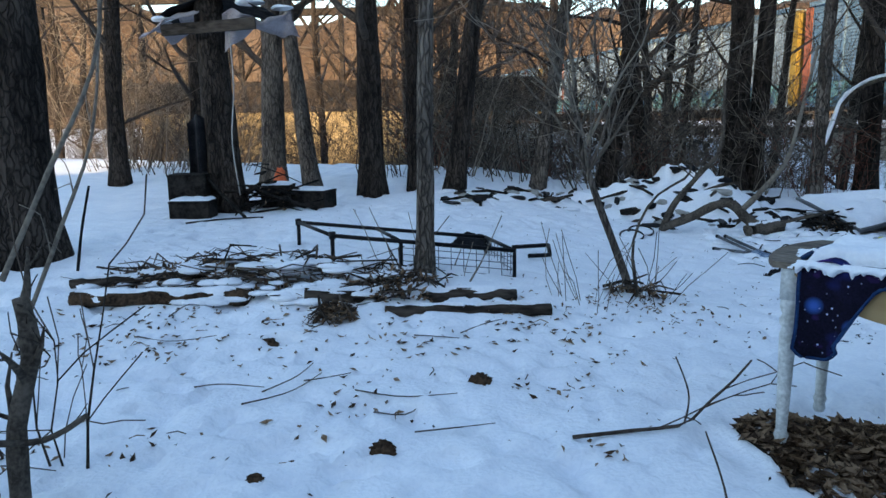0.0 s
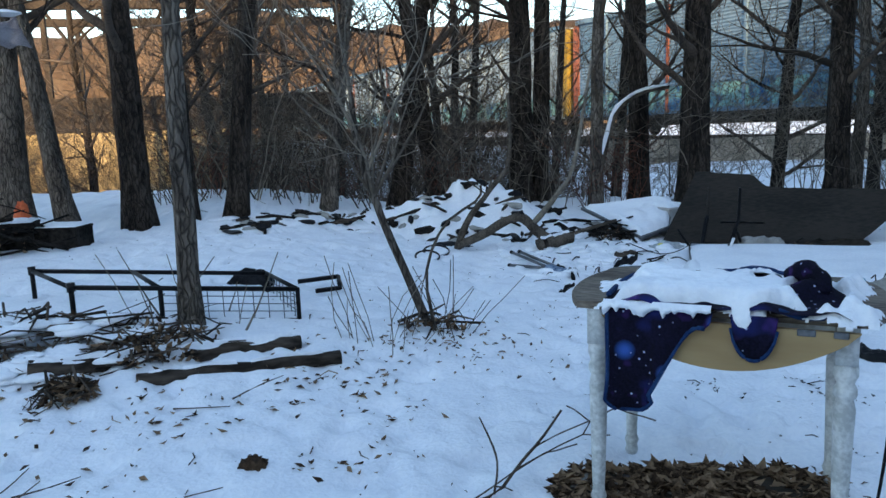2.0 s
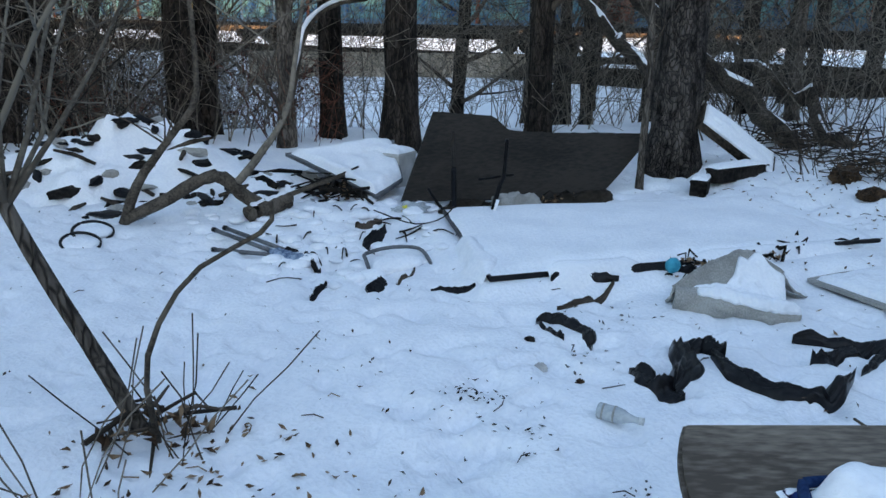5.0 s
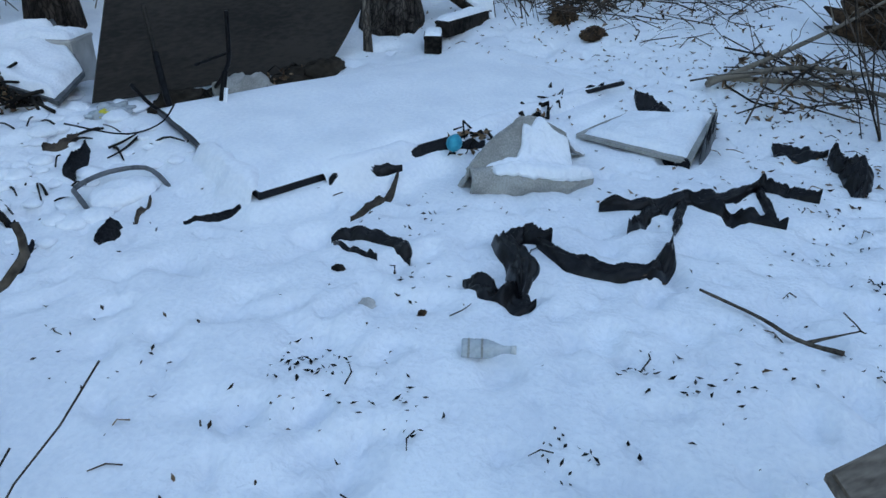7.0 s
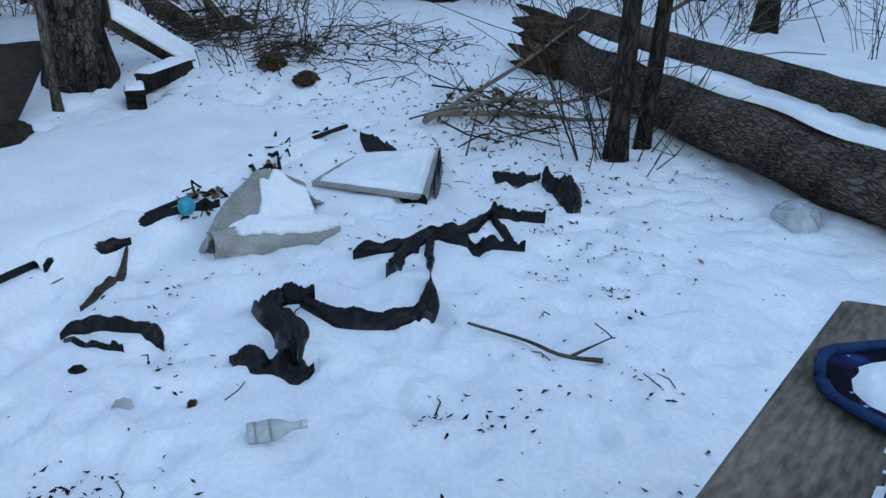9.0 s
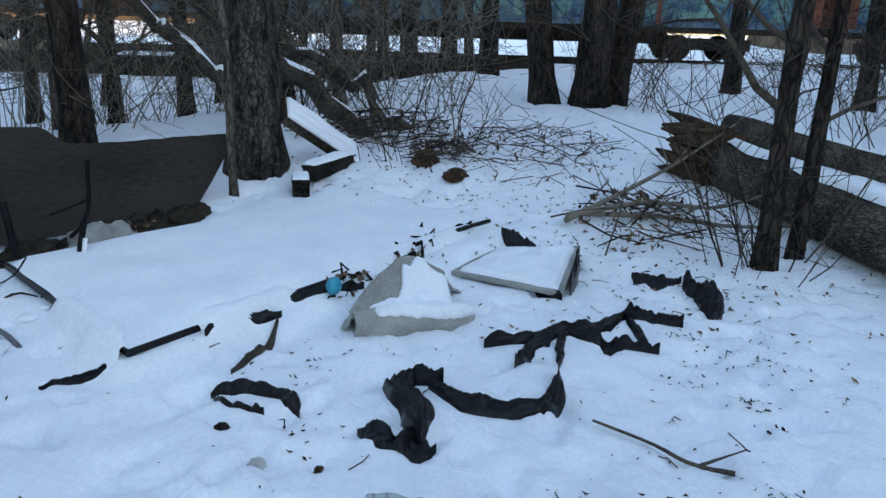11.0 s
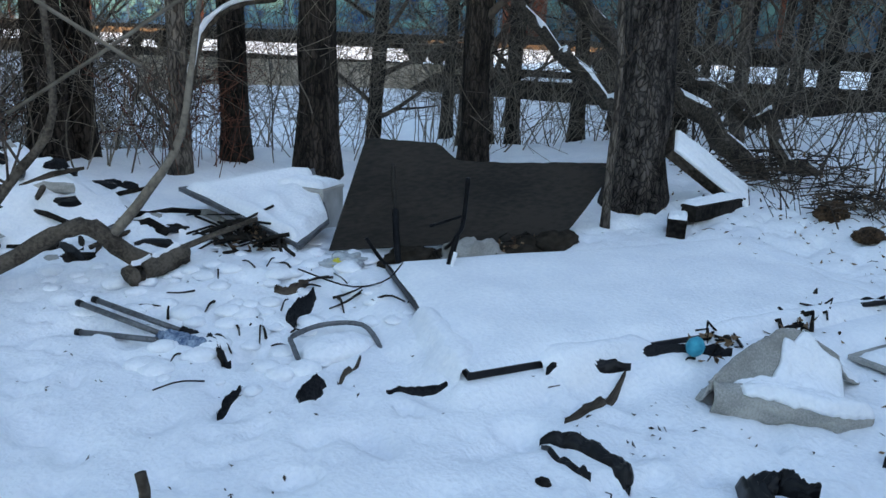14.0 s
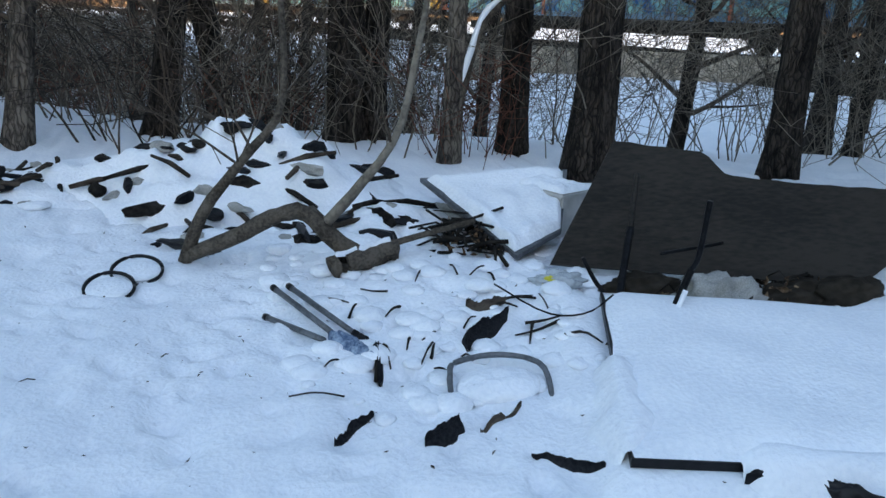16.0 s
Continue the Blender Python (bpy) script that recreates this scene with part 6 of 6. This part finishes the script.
lump("dark_scrap", (3.02, 4.95), (0.025, 0.03, 0.015), "small dark scrap on the snow", "scrap", CHAR, 32)
lump("pebble", (2.86, 4.72), (0.035, 0.03, 0.03), "small grey stone in snow", "stone", CONC_G, 33, 0.3)
def build_foam():
    """Pale padded cover folded in two: a wing standing up behind, a soft front edge, snow in the hollow."""
    o = Vector((4.0, 4.72, gz(4.0, 4.72)))
    t = thing("grey_cover", o, "crumpled pale grey padded cover, snow on its folds", "cover")
    N = 48
    def sheet(nm, fn, mt, nu=N, nv=36, th=0.012):
        v, f = [], []
        for i in range(nu + 1):
            for j in range(nv + 1):
                v.append(fn(i / nu, j / nv))
        for i in range(nu):
            for j in range(nv):
                a = i * (nv + 1) + j
                f.append((a, a + nv + 1, a + nv + 2, a + 1))
        ob = link_mesh(nm, v, f, mt, t)
        ob.modifiers.new("thick", "SOLIDIFY").thickness = th
    rim = curve_pts([(0.0, 0.09, 0.11), (0.20, 0.06, 0.19), (0.36, 0.01, 0.24), (0.50, -0.06, 0.27), (0.58, -0.24, 0.17)], N + 1)
    front = curve_pts([(-0.03, 0.06, -0.02), (0.08, -0.10, -0.02), (0.17, -0.24, -0.02), (0.27, -0.37, -0.02), (0.40, -0.44, -0.02)], N + 1)
    back = curve_pts([(0.04, 0.16, 0.0), (0.34, 0.17, 0.02), (0.72, 0.10, 0.02), (0.86, -0.04, 0.02), (0.80, -0.30, 0.0)], N + 1)
    def along(line, u):
        k = min(int(u * N), N - 1)
        return line[k].lerp(line[k + 1], u * N - k)
    def A(u, v):
        r, b = along(rim, u), along(front, u)
        lip = b + Vector((0.05, 0.03, 0.135 - 0.075 * u))
        w = 0.010 * noise.noise((u * 9, v * 7, 1)) + 0.006 * noise.noise((u * 25, v * 19, 3))
        if v < 0.6:
            q = v / 0.6
            p = r.lerp(lip, q)
            return p + Vector((0, 0, -(0.03 + 0.10 * u) * math.sin(math.pi * q) + w))
        q = (v - 0.6) / 0.4
        p = lip.lerp(b, q)
        return p + Vector((-0.035, -0.03, 0.01)) * math.sin(math.pi * q ** 0.7) + Vector((w, w, 0))
    def Bk(u, v):
        p = along(rim, u).lerp(along(back, u), v)
        return p + Vector((0, 0, 0.02 * noise.noise((u * 7, v * 5, 4)) - 0.03 * math.sin(3.14 * v)))
    def S(u, v):
        top = 0.26 + 0.07 * noise.noise((u * 7, 3, 0)) - 0.24 * sm(0.30, 0.62, u)
        low = 0.66 + 0.03 * noise.noise((u * 14, 5, 0)) + 0.10 * u
        e = min(u, 1 - u, v, 1 - v) / 0.12
        p = A(0.16 + 0.84 * u, top + (low - top) * v)
        return p + Vector((-0.012, -0.01, 0.038 * min(1, e) ** 0.6 * (1 + 0.4 * noise.noise((u * 6, v * 6, 3))) + 0.004))
    def S2(u, v):
        e = min(u, 1 - u, v, 1 - v) / 0.12
        return Bk(0.25 + 0.75 * u, 0.08 + 0.9 * v) + Vector((0, 0, 0.05 * min(1, e) ** 0.6 - 0.002))
    sheet("front_fold", A, CLOTH_G)
    sheet("back_fold", Bk, CLOTH_G)
    sheet("snow_patch", S, SNOW, th=0.004)
    sheet("snow_patch", S2, SNOW, th=0.004)
    seam = Bag()
    seam.add(tube([Vector(A(i / N, 0.0)) + Vector((0, 0, 0.004)) for i in range(N + 1)], [0.008] * (N + 1), 6, 0.3, 1))
    seam.done("hem", CLOTH_G, t)
build_foam()
heap("leaf_debris", 5.2, 4.86, 0.42, 0.11, 0.06, 26, "black scraps and leaves along the buried sheet", 82, 40, (0.05, 0.2), (0.006, 0.016), CHAR)
heap("leaf_debris", 4.5, 5.02, 0.25, 0.09, 0.05, 12, "brown scraps and leaves by the teal bowl", 83, 18, (0.05, 0.15), (0.005, 0.012), CHAR)
board("padded_cover", [(4.86, 3.84, 0.035), (5.5, 3.80, 0.15), (5.5, 4.35, 0.07), (5.05, 4.55, 0.035)], 0.025, CLOTH_G, "flat pale padded cover edged with snow", "cover", 0.03, inset=0.05, seed=12, wave=0.006)
strip("torn_lining", [(4.84, 3.84), (5.0, 4.0), (5.08, 4.15)], [0.05, 0.08, 0.03], "dark underside of the padded cover", "cover", CLOTH_K, 27, 0.06)
strip("torn_lining", [(4.92, 3.80), (5.2, 3.80), (5.5, 3.80)], [0.03, 0.05, 0.05], "dark turned-up rim of the padded cover", "cover", BLACK_P, 28, 0.20, 0.01)
def build_cup():
    x, y = 4.30, 5.02
    t = thing("teal_ball", (x, y, gz(x, y)), "small teal plastic bowl half sunk in snow", "bowl")
    bm = bmesh.new()
    bmesh.ops.create_uvsphere(bm, u_segments=24, v_segments=14, radius=0.052)
    for v in bm.verts:
        v.co = Vector((v.co.x, v.co.y * 0.8, v.co.z * 0.95 + 0.06 + 0.004 * noise.noise(v.co * 30)))
    part("body", bm, TEAL, t, smooth=True)
    b = Bag()
    b.add(tube([(0.050 * math.cos(a / 24 * 6.2832), 0.041 * math.sin(a / 24 * 6.2832), 0.062) for a in range(25)], [0.003] * 25, 5))
    b.done("seam", TEAL, t)
build_cup()
def build_bottle():
    p, q = Vector((2.70, 4.26, 0)), Vector((2.77, 4.09, 0))
    o = Vector((2.735, 4.17, gz(2.735, 4.17) + 0.03))
    t = thing("glass_bottle", o, "clear plastic bottle frosted with snow, lying on its side", "bottle")
    d = (q - p).normalized()
    prof = [(-0.085, 0.030), (-0.08, 0.034), (-0.05, 0.034), (-0.045, 0.032), (-0.035, 0.034), (0.0, 0.033), (0.02, 0.028), (0.045, 0.017), (0.06, 0.013), (0.085, 0.013)]
    b = Bag()
    b.add(tube([d * s + Vector((0, 0, 0.012)) for s, _ in prof], [r for _, r in prof], 18))
    b.done("body", CLEARP, t)
    b = Bag()
    b.add(tube([d * 0.083 + Vector((0, 0, 0.012)), d * 0.10 + Vector((0, 0, 0.012))], [0.015, 0.015], 12))
    b.done("cap", WHITE_P, t)
    for s in (-0.065, -0.02):
        b = Bag()
        b.add(tube([d * s + Vector((0, 0, 0.012)), d * (s + 0.008) + Vector((0, 0, 0.012))], [0.0352, 0.0352], 18))
        b.done("ring", CLOTH_G, t)
build_bottle()
lump("plastic_jug", (4.88, 1.74), (0.17, 0.12, 0.11), "clear crushed plastic jug by the fallen trunk", "jug", CLEARP, 41, 0.2)
lump("yellow_wrapper", (4.97, 2.32), (0.07, 0.03, 0.015), "faded yellow wrapper on the snow", "wrapper", YELL, 42, 0.4)
def build_tubes():
    for k, (a, b_) in enumerate((((2.42, 7.42, 0.07), (2.62, 6.98, 0.03)), ((2.50, 7.42, 0.07), (2.72, 6.98, 0.03)), ((2.36, 7.3, 0.03), (2.56, 6.9, 0.02)))):
        A, B = Vector(a) + Vector((0, 0, gz(a[0], a[1]))), Vector(b_) + Vector((0, 0, gz(b_[0], b_[1])))
        t = thing("metal_tube", A, "dull grey metal tube lying in snow", "tube", "loose tubes")
        g = Bag()
        g.add(tube([Vector((0, 0, 0)), (B - A) * 0.5, B - A], [0.015, 0.015, 0.014], 10))
        g.done("pipe", GREY_M, t)
        g = Bag()
        g.add(tube([(A - B) * 0.06, Vector((0, 0, 0))], [0.018, 0.018], 10))
        g.done("end_cap", BLACK_P, t)
build_tubes()
strip("blue_rag", [(2.6, 7.0), (2.68, 6.86), (2.74, 6.7)], [0.06, 0.14, 0.06], "pale blue rag mixed with snow", "rag", BLUE_W, 29, 0.05, 0.03)
strip("dark_rag", [(2.70, 6.95), (2.78, 6.82), (2.72, 6.5)], [0.05, 0.06, 0.04], "dark scraps beside the tubes", "rag", CLOTH_K, 30, 0.05, 0.03)
def build_arch():
    o = Vector((3.2, 6.32, gz(3.2, 6.32)))
    t = thing("chair_frame", o, "grey bent seat rim half buried in snow", "chair")
    b = Bag()
    b.add(tube(curve_pts([(-0.25, -0.05, -0.02), (-0.22, 0.06, 0.04), (-0.16, 0.15, 0.055), (0.05, 0.16, 0.06), (0.19, 0.03, 0.055), (0.15, -0.16, -0.02)], 24), [0.013] * 24, 8, 0.2, 2))
    b.done("rim", GREY_M, t, "worn grey padded rim")
    bm = bmesh.new()
    bmesh.ops.create_icosphere(bm, subdivisions=4, radius=1)
    for v in bm.verts:
        v.co = Vector((v.co.x * 0.19 - 0.02, v.co.y * 0.13 + 0.0, max(v.co.z, -0.2) * 0.06 * (1 + 0.3 * noise.noise(v.co * 3))))
    part("snow_fill", bm, SNOW, t, smooth=True)
build_arch()
strip("grey_bracket", [(3.32, 7.05), (3.36, 6.98), (3.52, 7.0)], [0.03, 0.05, 0.05], "grey bracket edge in snow", "bracket", WOOD_OLD, 31, 0.07, 0.01)
def build_lids():
    for k, (x, y, r) in enumerate(((1.75, 7.95, 0.13), (1.62, 7.75, 0.12))):
        t = thing("drum_lid", (x, y, gz(x, y)), "round dark-rimmed lid filled with snow", "lid", "round lids")
        b = Bag()
        b.add(tube([(r * math.cos(a / 28 * 6.2832), r * math.sin(a / 28 * 6.2832), 0.025 + 0.04 * math.sin(a / 28 * 6.2832)) for a in range(29)], [0.011] * 29, 6))
        b.done("rim", BLACK_P, t)
        bm = bmesh.new()
        bmesh.ops.create_icosphere(bm, subdivisions=3, radius=1)
        for v in bm.verts:
            v.co = Vector((v.co.x * r, v.co.y * r, max(v.co.z, -0.3) * 0.03 + 0.02 + 0.3 * v.co.y * 0.04))
        part("snow_fill", bm, SNOW, t, smooth=True)
build_lids()
srng = random.Random(99)
for k in range(30):
    x, y = srng.uniform(2.5, 3.7), srng.uniform(6.4, 7.5)
    a, l = srng.uniform(0, 6.28), srng.uniform(0.08, 0.25)
    stick([(x, y, 0.01), (x + l * 0.5 * math.cos(a), y + l * 0.5 * math.sin(a), 0.025), (x + l * math.cos(a), y + l * math.sin(a), 0.01)], srng.uniform(0.004, 0.010), 0.004, "dark splinter lying in snow", CHAR, seed=k, n=6, name="splinter", cat="stick")
def build_snow_lumps():
    b = Bag()
    rng = random.Random(12)
    for _ in range(150):
        x, y = rng.uniform(2.4, 4.2), rng.uniform(6.2, 8.3)
        r = rng.uniform(0.02, 0.09)
        bm = bmesh.new()
        bmesh.ops.create_icosphere(bm, subdivisions=2, radius=r)
        vs = [Vector((v.co.x + x, v.co.y + y, v.co.z * 0.35 * (1 + noise.noise((v.co.x * 30, v.co.y * 30, x))) + gz(x, y))) for v in bm.verts]
        fs = [tuple(v.index for v in f.verts) for f in bm.faces]
        bm.free()
        b.add((vs, fs))
    tagged(b.done("snow_lumps", SNOW), "lumpy snow over scattered rubbish", "snow", kind="stuff")
build_snow_lumps()

def heap_snow(cx, cy, rx, ry, h, n, seed):
    rng = random.Random(seed)
    b = Bag()
    for _ in range(n):
        a, q = rng.uniform(0, 6.28), math.sqrt(rng.random())
        x, y = cx + rx * q * math.cos(a), cy + ry * q * math.sin(a)
        z, r = gz(x, y) + h * (1 - q * q) * rng.uniform(0.3, 0.8), rng.uniform(0.03, 0.09)
        bm = bmesh.new()
        bmesh.ops.create_icosphere(bm, subdivisions=2, radius=r)
        vs = [Vector((v.co.x * (1.2 + noise.noise((v.co.y * 20, z, x))) + x, v.co.y + y, v.co.z * 0.3 + z)) for v in bm.verts]
        b.add((vs, [tuple(v.index for v in f.verts) for f in bm.faces]))
        bm.free()
    tagged(b.done("snow_patches", SNOW), "snow caught in the brush heap", "snow", kind="stuff")
heap_snow(-1.35, 4.8, 1.3, 0.5, 0.2, 190, 1)
heap_snow(1.0, 9.6, 1.6, 0.5, 0.12, 40, 2)

# ---- stones, bark bits and leaf clusters lying on the snow ----
for k, (x, y, r) in enumerate(((0.17, 3.34, 0.055), (-0.19, 2.64, 0.05), (-1.03, 3.79, 0.055), (-0.62, 2.35, 0.03), (0.55, 2.2, 0.025), (2.86, 4.48, 0.02))):
    lump("bark_clod", (x, y), (r, r * 0.75, r * 0.7), "brown clod of bark and leaves on the snow", "clod", ROTW, 60 + k, 0.45, 3.0)
litter("leaf_litter", "dark leaves and crumbs sunk in prints on the snow", 230, clumped([(2.42, 4.74), (2.40, 4.59), (2.37, 4.31), (2.88, 3.64), (3.71, 2.84), (3.84, 2.94), (4.05, 3.14), (3.11, 2.94), (2.38, 3.76), (4.3, 2.9), (4.5, 3.2), (2.9, 3.4)], 0.07), (0.01, 0.035), CHAR, 6)
litter("leaf_litter", "dead leaves caught along the brush heap", 260, lambda r: (r.uniform(-2.6, 0.8), 4.0 + r.gauss(0, 0.28)), (0.02, 0.06), LEAF, 7)
litter("leaf_litter", "dead leaves round the sapling", 160, lambda r: (1.2 + r.gauss(0, 0.35), 4.75 + r.gauss(0, 0.25)), (0.02, 0.05), LEAF, 9)
